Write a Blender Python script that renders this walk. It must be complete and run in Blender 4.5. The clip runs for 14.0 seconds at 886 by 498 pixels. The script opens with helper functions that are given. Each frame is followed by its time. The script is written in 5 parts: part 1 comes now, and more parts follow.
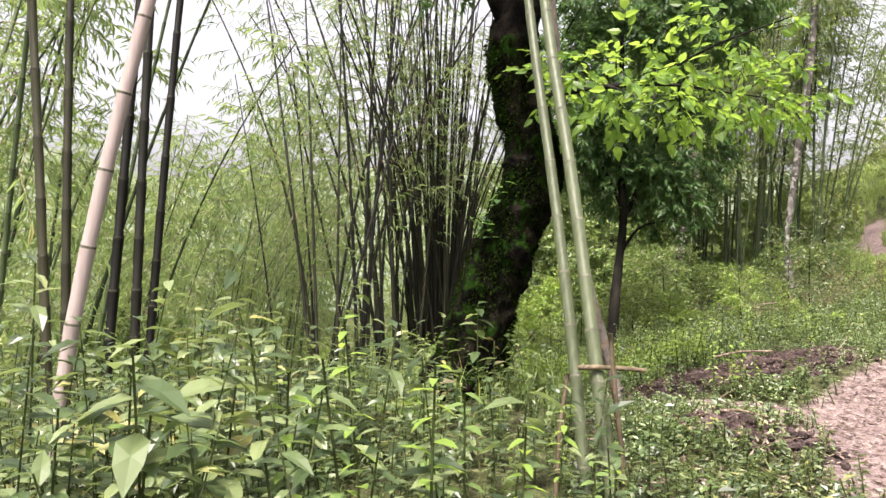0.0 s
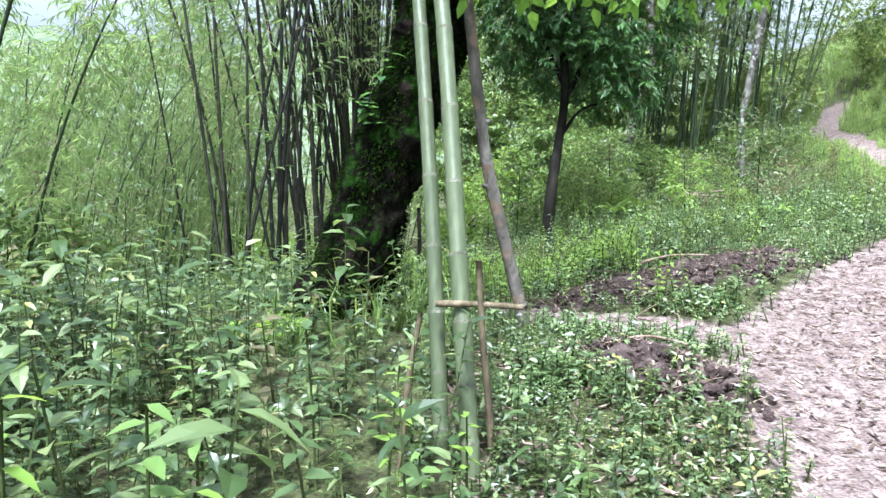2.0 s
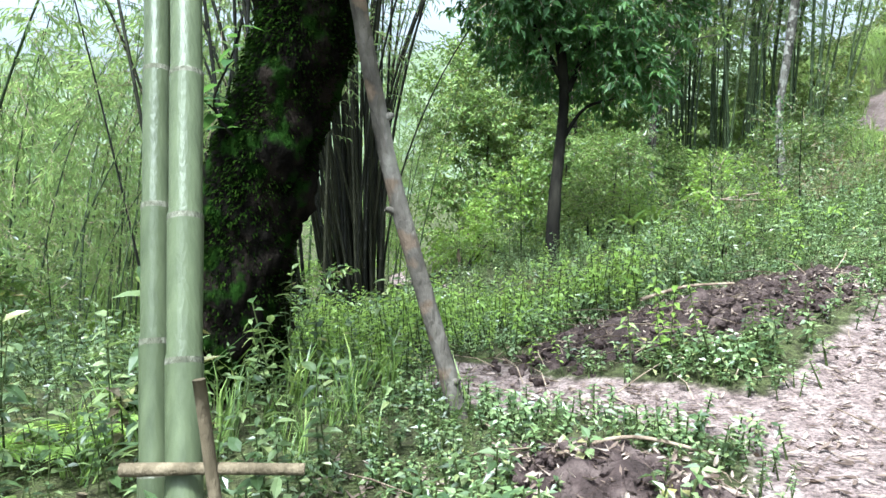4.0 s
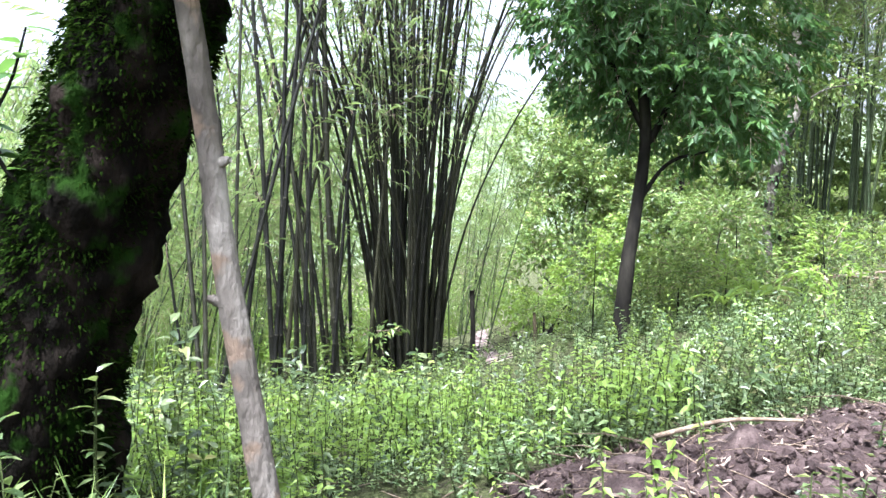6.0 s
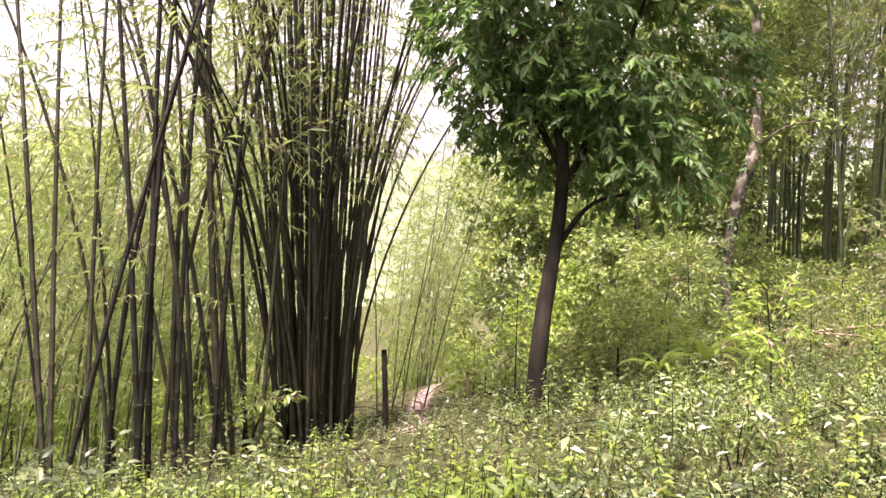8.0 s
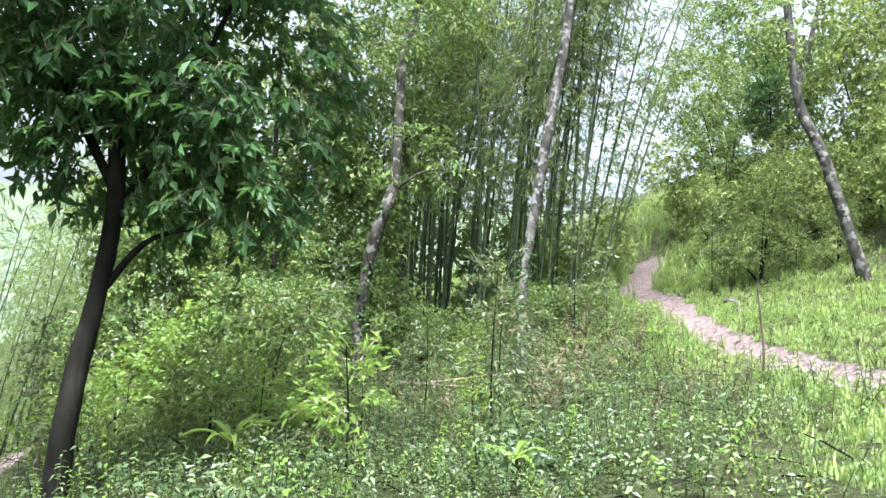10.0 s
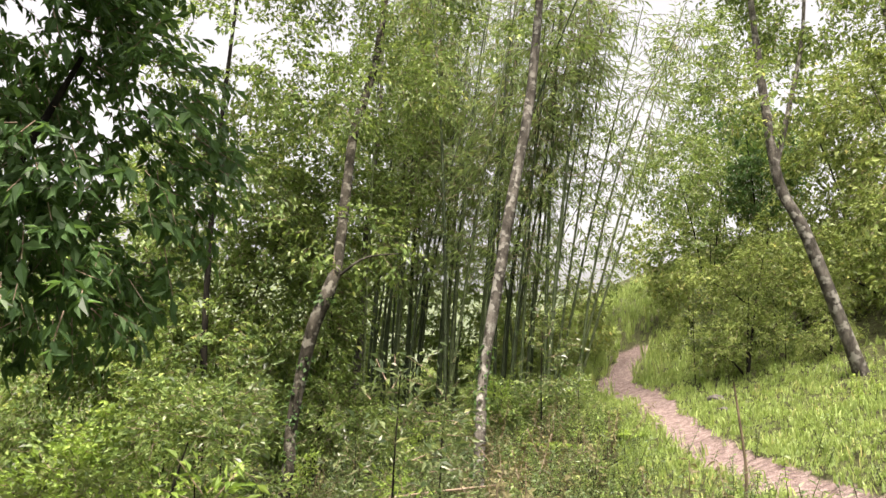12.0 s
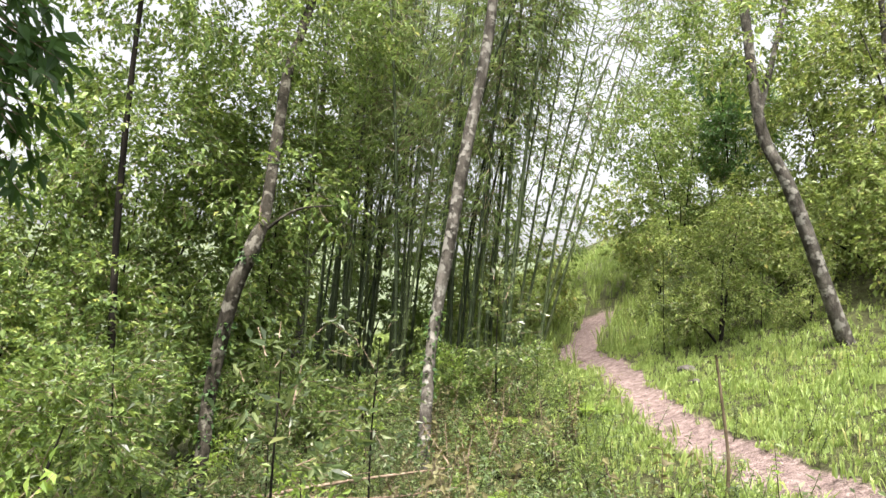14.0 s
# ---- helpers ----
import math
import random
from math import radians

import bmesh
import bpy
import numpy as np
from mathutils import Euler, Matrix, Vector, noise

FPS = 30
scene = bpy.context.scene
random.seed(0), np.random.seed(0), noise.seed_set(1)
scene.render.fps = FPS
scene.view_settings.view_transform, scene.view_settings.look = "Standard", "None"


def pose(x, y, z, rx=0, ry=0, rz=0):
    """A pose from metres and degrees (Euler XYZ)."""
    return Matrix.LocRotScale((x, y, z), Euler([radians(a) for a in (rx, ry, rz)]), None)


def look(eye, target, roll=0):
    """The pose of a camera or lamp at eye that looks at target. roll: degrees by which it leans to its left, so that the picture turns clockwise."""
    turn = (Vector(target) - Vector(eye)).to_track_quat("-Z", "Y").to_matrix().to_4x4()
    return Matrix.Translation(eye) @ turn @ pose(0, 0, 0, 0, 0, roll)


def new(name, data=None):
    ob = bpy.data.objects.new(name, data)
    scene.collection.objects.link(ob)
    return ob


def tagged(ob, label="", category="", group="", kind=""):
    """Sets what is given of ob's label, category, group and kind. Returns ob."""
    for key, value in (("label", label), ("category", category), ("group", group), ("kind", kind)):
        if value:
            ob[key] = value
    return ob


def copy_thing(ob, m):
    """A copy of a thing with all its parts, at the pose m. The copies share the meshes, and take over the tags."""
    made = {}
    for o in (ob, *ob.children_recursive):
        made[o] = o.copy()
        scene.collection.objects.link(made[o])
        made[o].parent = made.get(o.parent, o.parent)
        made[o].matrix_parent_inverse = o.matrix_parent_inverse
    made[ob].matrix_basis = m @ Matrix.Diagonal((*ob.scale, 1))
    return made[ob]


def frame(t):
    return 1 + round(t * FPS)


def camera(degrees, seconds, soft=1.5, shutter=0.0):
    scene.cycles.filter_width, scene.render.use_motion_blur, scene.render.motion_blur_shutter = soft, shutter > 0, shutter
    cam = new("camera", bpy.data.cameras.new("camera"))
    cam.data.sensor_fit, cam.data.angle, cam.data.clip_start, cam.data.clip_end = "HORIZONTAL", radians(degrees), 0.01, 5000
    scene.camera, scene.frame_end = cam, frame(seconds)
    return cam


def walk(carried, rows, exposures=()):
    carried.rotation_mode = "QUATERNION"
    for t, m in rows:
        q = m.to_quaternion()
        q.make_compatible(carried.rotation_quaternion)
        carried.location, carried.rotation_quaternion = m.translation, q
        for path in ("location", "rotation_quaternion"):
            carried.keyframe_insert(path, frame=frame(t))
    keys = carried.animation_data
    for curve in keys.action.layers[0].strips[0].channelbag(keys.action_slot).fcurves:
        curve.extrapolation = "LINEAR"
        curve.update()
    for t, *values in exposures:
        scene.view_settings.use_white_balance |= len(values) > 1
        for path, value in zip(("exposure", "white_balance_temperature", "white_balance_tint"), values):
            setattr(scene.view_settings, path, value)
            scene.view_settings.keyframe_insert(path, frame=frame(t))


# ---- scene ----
cam = camera(60.0, 14.0)
METRES, EYE, TILT, LEAN, TURN = 12.5, 1.5, 0.0, 0.0, 0.0
ROWS = [
    (0.0, 0.0, 0.0, 0.0, -0.0, 0.0, -0.0),
    (0.5, 0.0017, 0.0271, 0.0077, 6.17, -2.36, -1.31),
    (1.0, 0.0104, 0.0427, 0.0216, 6.9, -4.97, -1.89),
    (1.5, 0.0347, 0.0668, 0.0128, 4.6, -12.72, -2.26),
    (2.0, 0.0546, 0.0963, 0.008, -2.81, -9.16, -0.79),
    (2.5, 0.0784, 0.1303, -0.0002, -2.42, -9.34, -0.85),
    (3.0, 0.0962, 0.1709, -0.0036, -2.71, -9.5, 2.94),
    (5.5, 0.1833, 0.3366, 0.0028, 5.79, -4.61, -1.38),
    (6.0, 0.206, 0.3673, 0.0023, 9.51, -4.28, -0.12),
    (6.5, 0.2267, 0.3999, 0.0042, 12.59, -3.55, 0.92),
    (7.0, 0.2435, 0.4322, 0.0072, 13.89, -2.37, 1.33),
    (7.5, 0.2652, 0.4653, 0.0065, 14.22, -1.77, 1.19),
    (8.0, 0.2803, 0.4996, 0.006, 8.83, -1.08, -0.23),
    (8.5, 0.3038, 0.535, 0.0076, -1.01, 0.34, -0.56),
    (11.0, 0.4271, 0.6514, 0.0277, -15.62, 4.85, -3.01),
    (11.5, 0.4492, 0.6766, 0.0348, -16.31, 10.97, -2.42),
    (12.0, 0.4689, 0.7021, 0.0354, -13.98, 8.33, -2.34),
    (12.5, 0.4807, 0.732, 0.0383, -14.91, 7.53, -3.0),
    (13.0, 0.4987, 0.7583, 0.0349, -16.37, 6.56, -2.98),
    (13.5, 0.5154, 0.7845, 0.0369, -16.78, 6.09, -2.9),
    (14.0, 0.5289, 0.8153, 0.0392, -16.39, 5.84, -2.53),
]
# seconds, stops, kelvin, tint
EXPOSURES = [(0.0, 1.27, 6600, 19), (1.1, 1.32, 6200, 21), (1.5, 1.63, 5300, 24), (2.0, 1.56, 5300, 6), (3.2, 1.37, 5300, 0), (5.3, 2.0, 5500, 7), (6.1, 2.12, 5500, 15), (6.5, 2.1, 5600, 19), (7.0, 2.0, 5600, 25), (7.6, 1.72, 6800, 27), (8.1, 1.92, 7200, 36), (8.5, 1.94, 7200, 36), (8.7, 1.8, 6900, 30), (10.8, 1.57, 5500, 9), (11.3, 1.45, 5900, 10), (12.0, 1.24, 7100, 16), (13.5, 1.3, 6900, 16), (14.0, 1.32, 6600, 13)]
walk(cam, [(t, pose(0, 0, EYE, TILT, LEAN, TURN) @ pose(METRES * x, METRES * y, METRES * z, 90 + pitch, roll, yaw)) for t, x, y, z, yaw, pitch, roll in ROWS], EXPOSURES)
SKY_STRENGTH, SUN_STRENGTH = 0.15, 5.0
SUN_EL, SUN_AZ = 66.0, 200.0      # degrees; azimuth clockwise from +y

# ---- world and sun: bright, thinly veiled sky ----
world = bpy.data.worlds.new("sky")
scene.world = world
world.use_nodes = True
wn = world.node_tree.nodes
sky = wn.new("ShaderNodeTexSky")
sky.sky_type = "NISHITA"
sky.sun_disc = False
sky.sun_elevation = radians(SUN_EL)
sky.sun_rotation = radians(SUN_AZ)
sky.dust_density = 6.0
sky.air_density = 1.2
pale = wn.new("ShaderNodeHueSaturation")
pale.inputs["Saturation"].default_value = 0.22
world.node_tree.links.new(sky.outputs[0], pale.inputs["Color"])
world.node_tree.links.new(pale.outputs[0], wn["Background"].inputs[0])
wn["Background"].inputs[1].default_value = SKY_STRENGTH
sun_data = bpy.data.lights.new("sun", "SUN")
sun_data.energy, sun_data.angle, sun_data.color = SUN_STRENGTH, radians(12), (1.0, 0.95, 0.86)
sun = new("sun", sun_data)
_a, _e = radians(SUN_AZ), radians(SUN_EL)
sun.matrix_world = look((20 * math.sin(_a) * math.cos(_e), 20 * math.cos(_a) * math.cos(_e), 20 * math.sin(_e)), (0, 0, 0))


# ---- materials ----
def nodes_of(name):
    m = bpy.data.materials.new(name)
    m.use_nodes = True
    return m, m.node_tree.nodes, m.node_tree.links, m.node_tree.nodes["Principled BSDF"]


def ramp(ns, stops):
    r = ns.new("ShaderNodeValToRGB")
    els = r.color_ramp.elements
    while len(els) < len(stops):
        els.new(0.5)
    for e, (p, c) in zip(els, stops):
        e.position, e.color = p, (*c, 1)
    return r


def noise_at(ns, ls, scale, detail=4, coord="Object", stretch=(1, 1, 1)):
    tc, mp, nz = ns.new("ShaderNodeTexCoord"), ns.new("ShaderNodeMapping"), ns.new("ShaderNodeTexNoise")
    mp.inputs["Scale"].default_value = stretch
    nz.inputs["Scale"].default_value, nz.inputs["Detail"].default_value = scale, detail
    ls.new(tc.outputs[coord], mp.inputs[0])
    ls.new(mp.outputs[0], nz.inputs["Vector"])
    return nz


def leaf_material(name, dark, mid, light, through_colour, share=0.35, rough=0.45, yellow=None, gloss=0.36):
    """Thin leaf: each one its own shade, part of the light passes through."""
    m, ns, ls, p = nodes_of(name)
    geo = ns.new("ShaderNodeNewGeometry")
    stops = [(0.0, dark), (0.45, mid), (0.9, light)]
    if yellow:
        stops.append((1.0, yellow))
    r = ramp(ns, stops)
    nz = noise_at(ns, ls, 0.7, 3)
    mix = ns.new("ShaderNodeMath")
    mix.operation = "MULTIPLY_ADD"
    mix.inputs[1].default_value, mix.inputs[2].default_value = 0.6, -0.36
    ls.new(nz.outputs[0], mix.inputs[0])
    add = ns.new("ShaderNodeMath")
    add.operation = "ADD"
    ls.new(geo.outputs["Random Per Island"], add.inputs[0])
    ls.new(mix.outputs[0], add.inputs[1])
    ls.new(add.outputs[0], r.inputs[0])
    ls.new(r.outputs[0], p.inputs["Base Color"])
    p.inputs["Roughness"].default_value = rough
    p.inputs["Specular IOR Level"].default_value = gloss
    tr = ns.new("ShaderNodeBsdfTranslucent")
    tint = ns.new("ShaderNodeMix")
    tint.data_type = "RGBA"
    tint.inputs["Factor"].default_value = 0.55
    ls.new(r.outputs[0], tint.inputs["A"])
    tint.inputs["B"].default_value = (*through_colour, 1)
    ls.new(tint.outputs["Result"], tr.inputs[0])
    ms = ns.new("ShaderNodeMixShader")
    ms.inputs[0].default_value = share
    ls.new(p.outputs[0], ms.inputs[1])
    ls.new(tr.outputs[0], ms.inputs[2])
    ls.new(ms.outputs[0], ns["Material Output"].inputs[0])
    return m


def bark_material(name, a, b, c, scale=6, stretch=(1, 1, 0.3), bump=0.5, rough=0.85, patch=None, gloss=0.12):
    m, ns, ls, p = nodes_of(name)
    n1 = noise_at(ns, ls, scale, 6, stretch=stretch)
    r = ramp(ns, [(0.3, a), (0.5, b), (0.7, c)])
    ls.new(n1.outputs[0], r.inputs[0])
    colour = r.outputs[0]
    if patch:
        n2 = noise_at(ns, ls, scale * 0.9, 3)
        r2 = ramp(ns, [(0.54, (0, 0, 0)), (0.62, (1, 1, 1))])
        ls.new(n2.outputs[0], r2.inputs[0])
        mx = ns.new("ShaderNodeMix")
        mx.data_type = "RGBA"
        ls.new(r2.outputs[0], mx.inputs["Factor"])
        ls.new(colour, mx.inputs["A"])
        mx.inputs["B"].default_value = (*patch, 1)
        colour = mx.outputs["Result"]
    ls.new(colour, p.inputs["Base Color"])
    p.inputs["Roughness"].default_value = rough
    p.inputs["Specular IOR Level"].default_value = gloss
    n3 = noise_at(ns, ls, scale * 5, 5, stretch=stretch)
    bp = ns.new("ShaderNodeBump")
    bp.inputs["Strength"].default_value, bp.inputs["Distance"].default_value = bump, 0.03
    ls.new(n3.outputs[0], bp.inputs["Height"])
    ls.new(bp.outputs[0], p.inputs["Normal"])
    return m


def culm_material(name, a, b, c, rough=0.4):
    """Bamboo skin, streaked lengthways, each culm its own shade."""
    m, ns, ls, p = nodes_of(name)
    info = ns.new("ShaderNodeObjectInfo")
    r = ramp(ns, [(0.0, a), (0.5, b), (1.0, c)])
    nz = noise_at(ns, ls, 9, 5, stretch=(3, 3, 0.25))
    mad = ns.new("ShaderNodeMath")
    mad.operation = "MULTIPLY_ADD"
    mad.inputs[1].default_value = 0.9
    sub = ns.new("ShaderNodeMath")
    sub.operation = "SUBTRACT"
    sub.inputs[1].default_value = 0.45
    ls.new(info.outputs["Random"], sub.inputs[0])
    ls.new(nz.outputs[0], mad.inputs[0])
    ls.new(sub.outputs[0], mad.inputs[2])
    ls.new(mad.outputs[0], r.inputs[0])
    ls.new(r.outputs[0], p.inputs["Base Color"])
    p.inputs["Roughness"].default_value = rough
    p.inputs["Specular IOR Level"].default_value = 0.2
    bp = ns.new("ShaderNodeBump")
    bp.inputs["Strength"].default_value, bp.inputs["Distance"].default_value = 0.25, 0.01
    n3 = noise_at(ns, ls, 40, 3, stretch=(3, 3, 0.3))
    ls.new(n3.outputs[0], bp.inputs["Height"])
    ls.new(bp.outputs[0], p.inputs["Normal"])
    return m


def ground_material():
    m, ns, ls, p = nodes_of("ground")
    worn = ns.new("ShaderNodeAttribute")
    worn.attribute_name = "worn"
    n1, n2, n3 = noise_at(ns, ls, 0.9, 6), noise_at(ns, ls, 9, 8), noise_at(ns, ls, 45, 6)
    soil = ramp(ns, [(0.3, (0.125, 0.09, 0.084)), (0.5, (0.215, 0.162, 0.152)), (0.7, (0.32, 0.256, 0.24))])
    turf = ramp(ns, [(0.3, (0.028, 0.026, 0.014)), (0.5, (0.055, 0.06, 0.025)), (0.7, (0.09, 0.108, 0.04))])
    ls.new(n2.outputs[0], soil.inputs[0])
    ls.new(n2.outputs[0], turf.inputs[0])
    edge = ns.new("ShaderNodeMath")
    edge.operation = "MULTIPLY_ADD"
    edge.inputs[1].default_value, edge.inputs[2].default_value = 0.7, -0.35
    ls.new(n2.outputs[0], edge.inputs[0])
    add = ns.new("ShaderNodeMath")
    add.operation = "ADD"
    ls.new(worn.outputs["Fac"], add.inputs[0])
    ls.new(edge.outputs[0], add.inputs[1])
    cut = ramp(ns, [(0.35, (0, 0, 0)), (0.6, (1, 1, 1))])
    ls.new(add.outputs[0], cut.inputs[0])
    mx = ns.new("ShaderNodeMix")
    mx.data_type = "RGBA"
    ls.new(cut.outputs[0], mx.inputs["Factor"])
    ls.new(turf.outputs[0], mx.inputs["A"])
    ls.new(soil.outputs[0], mx.inputs["B"])
    grit = ramp(ns, [(0.36, (0.42, 0.4, 0.4)), (0.52, (1, 1, 1)), (0.68, (1.25, 1.22, 1.2))])
    ls.new(n3.outputs[0], grit.inputs[0])
    rough_mix = ns.new("ShaderNodeMix")
    rough_mix.data_type, rough_mix.blend_type = "RGBA", "MULTIPLY"
    rough_mix.inputs["Factor"].default_value = 0.85
    ls.new(mx.outputs["Result"], rough_mix.inputs["A"])
    ls.new(grit.outputs[0], rough_mix.inputs["B"])
    ls.new(rough_mix.outputs["Result"], p.inputs["Base Color"])
    p.inputs["Roughness"].default_value = 0.95
    p.inputs["Specular IOR Level"].default_value = 0.15
    bp = ns.new("ShaderNodeBump")
    bp.inputs["Strength"].default_value, bp.inputs["Distance"].default_value = 1.0, 0.05
    ls.new(n3.outputs[0], bp.inputs["Height"])
    ls.new(bp.outputs[0], p.inputs["Normal"])
    return m


M_GROUND = ground_material()
# darker copy of the bamboo leaf below: the groves' shade is in its colour
M_BAMBOO_DARK = leaf_material("bamboo leaf with painted shade", (0.05, 0.0864, 0.0327), (0.119, 0.18, 0.0624), (0.237, 0.312, 0.127), (0.55, 0.696, 0.194), 0.45, 0.45, (0.325, 0.264, 0.133), 0.45)
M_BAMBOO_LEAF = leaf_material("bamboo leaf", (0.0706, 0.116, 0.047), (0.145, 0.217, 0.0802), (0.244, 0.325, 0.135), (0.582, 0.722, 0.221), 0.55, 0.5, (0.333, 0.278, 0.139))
M_HERB = leaf_material("herb leaf", (0.0202, 0.0367, 0.0137), (0.0582, 0.0918, 0.0336), (0.174, 0.214, 0.0929), (0.358, 0.469, 0.124), 0.32, 0.36, (0.291, 0.265, 0.0869), 0.5)
M_GRASS = leaf_material("grass blade", (0.119, 0.179, 0.0486), (0.205, 0.284, 0.0808), (0.313, 0.389, 0.13), (0.54, 0.672, 0.173), 0.4, 0.5, (0.432, 0.357, 0.162))
M_DARK_LEAF = leaf_material("glossy dark leaf", (0.024, 0.05, 0.0203), (0.043, 0.088, 0.0311), (0.077, 0.145, 0.0486), (0.24, 0.44, 0.081), 0.36, 0.45, None, 0.22)
M_SHRUB = leaf_material("shrub leaf", (0.024, 0.046, 0.012), (0.103, 0.163, 0.0465), (0.224, 0.294, 0.0886), (0.448, 0.609, 0.111), 0.3, 0.38, (0.336, 0.336, 0.0775), 0.3)
M_MEADOW = leaf_material("meadow leaf", (0.0342, 0.057, 0.0147), (0.142, 0.198, 0.053), (0.282, 0.338, 0.107), (0.481, 0.599, 0.122), 0.32, 0.4, (0.355, 0.309, 0.102), 0.3)
M_FIELD = leaf_material("field herb leaf", (0.028, 0.052, 0.02), (0.105, 0.16, 0.062), (0.24, 0.31, 0.135), (0.4, 0.55, 0.15), 0.3, 0.34, (0.3, 0.25, 0.11), 0.6)
M_CANOPY = leaf_material("backlit canopy leaf", (0.05, 0.1, 0.018), (0.095, 0.18, 0.03), (0.17, 0.28, 0.05), (0.52, 0.76, 0.1), 0.52, 0.4)
M_BRIGHT = leaf_material("young bright leaf", (0.09, 0.155, 0.0297), (0.16, 0.25, 0.0459), (0.25, 0.35, 0.081), (0.52, 0.68, 0.108), 0.42, 0.4)
M_LITTER = leaf_material("dry leaf", (0.055, 0.036, 0.028), (0.14, 0.1, 0.08), (0.32, 0.255, 0.215), (0.3, 0.2, 0.12), 0.1, 0.85)
M_THIN = leaf_material("thin herb leaf", (0.036, 0.06, 0.027), (0.08, 0.125, 0.0513), (0.16, 0.22, 0.0972), (0.36, 0.48, 0.135), 0.38, 0.42, (0.2, 0.17, 0.108))
M_BRUSH = leaf_material("withered leaf", (0.06, 0.046, 0.026), (0.115, 0.105, 0.048), (0.17, 0.165, 0.07), (0.3, 0.28, 0.08), 0.3, 0.6)
# moss and bark tones near black: the trunk's silhouette darkness is in the colour
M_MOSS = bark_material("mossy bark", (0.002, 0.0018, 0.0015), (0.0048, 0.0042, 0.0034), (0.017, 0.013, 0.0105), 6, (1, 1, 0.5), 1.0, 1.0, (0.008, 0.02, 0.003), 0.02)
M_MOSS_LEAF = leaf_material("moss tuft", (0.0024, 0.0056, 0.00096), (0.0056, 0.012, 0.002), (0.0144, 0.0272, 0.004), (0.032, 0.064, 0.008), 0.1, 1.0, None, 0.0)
M_BARK = bark_material("dark bark", (0.00455, 0.0039, 0.0031), (0.0104, 0.0091, 0.00682), (0.0247, 0.0221, 0.0167), 7)
M_LICHEN = bark_material("lichened bark", (0.022, 0.02, 0.016), (0.06, 0.055, 0.047), (0.13, 0.12, 0.105), 8, (1, 1, 0.5), 0.8, 0.9, (0.19, 0.185, 0.165))
M_DARK_LICHEN = bark_material("mossy lichened bark", (0.012, 0.011, 0.008), (0.032, 0.029, 0.022), (0.075, 0.068, 0.055), 8, (1, 1, 0.5), 0.9, 0.9, (0.125, 0.12, 0.1))
M_POLE = bark_material("peeled pole", (0.042, 0.036, 0.03), (0.092, 0.08, 0.068), (0.19, 0.172, 0.15), 7, (1, 1, 0.4), 0.8, 0.85, (0.11, 0.08, 0.058))
M_STICK = bark_material("dead wood", (0.10, 0.07, 0.05), (0.2, 0.15, 0.11), (0.32, 0.26, 0.2), 12)
M_CULM_CUT = culm_material("cut bamboo", (0.0413, 0.0508, 0.0258), (0.081, 0.0955, 0.051), (0.131, 0.145, 0.0884), 0.42)
M_CULM_PALE = culm_material("bleached bamboo", (0.185, 0.148, 0.136), (0.265, 0.217, 0.2), (0.335, 0.28, 0.26), 0.55)
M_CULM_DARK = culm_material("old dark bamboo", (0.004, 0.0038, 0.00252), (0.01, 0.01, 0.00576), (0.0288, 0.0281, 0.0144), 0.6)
M_CULM_GREEN = culm_material("green bamboo", (0.02, 0.03, 0.013), (0.042, 0.06, 0.025), (0.085, 0.11, 0.048), 0.5)
M_NODE = bark_material("bamboo joint", (0.04, 0.04, 0.028), (0.085, 0.085, 0.06), (0.17, 0.165, 0.13), 25)
M_DARK_NODE = bark_material("old bamboo joint", (0.013, 0.013, 0.009), (0.03, 0.029, 0.02), (0.065, 0.062, 0.045), 20)
M_CLOD = bark_material("dug soil", (0.02, 0.014, 0.013), (0.045, 0.031, 0.029), (0.1, 0.074, 0.068), 8, (1, 1, 1), 0.9)
M_STEM = bark_material("green stem", (0.03, 0.04, 0.015), (0.05, 0.065, 0.022), (0.08, 0.09, 0.035), 20)
M_FIBRE = bark_material("root fibre", (0.03, 0.02, 0.016), (0.08, 0.055, 0.042), (0.2, 0.15, 0.12), 6, (1, 1, 1))
M_ROCK = bark_material("grey stone", (0.05, 0.045, 0.04), (0.095, 0.086, 0.078), (0.15, 0.138, 0.125), 5, (1, 1, 1))
M_TIMBER = bark_material("weathered post", (0.05, 0.04, 0.025), (0.1, 0.078, 0.05), (0.17, 0.135, 0.09), 14)


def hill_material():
    m, ns, ls, p = nodes_of("hill with painted haze")
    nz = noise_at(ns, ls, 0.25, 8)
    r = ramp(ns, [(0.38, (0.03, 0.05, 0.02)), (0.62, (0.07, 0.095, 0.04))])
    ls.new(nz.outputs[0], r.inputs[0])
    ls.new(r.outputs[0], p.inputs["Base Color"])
    # haze over the hills is painted as a weak pale emission
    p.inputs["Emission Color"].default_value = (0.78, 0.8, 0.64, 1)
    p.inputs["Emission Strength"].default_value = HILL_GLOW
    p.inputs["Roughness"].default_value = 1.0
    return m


# strength of the painted haze
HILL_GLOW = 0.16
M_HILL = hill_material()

# ---- geometry helpers ----
RNG = np.random.default_rng(7)


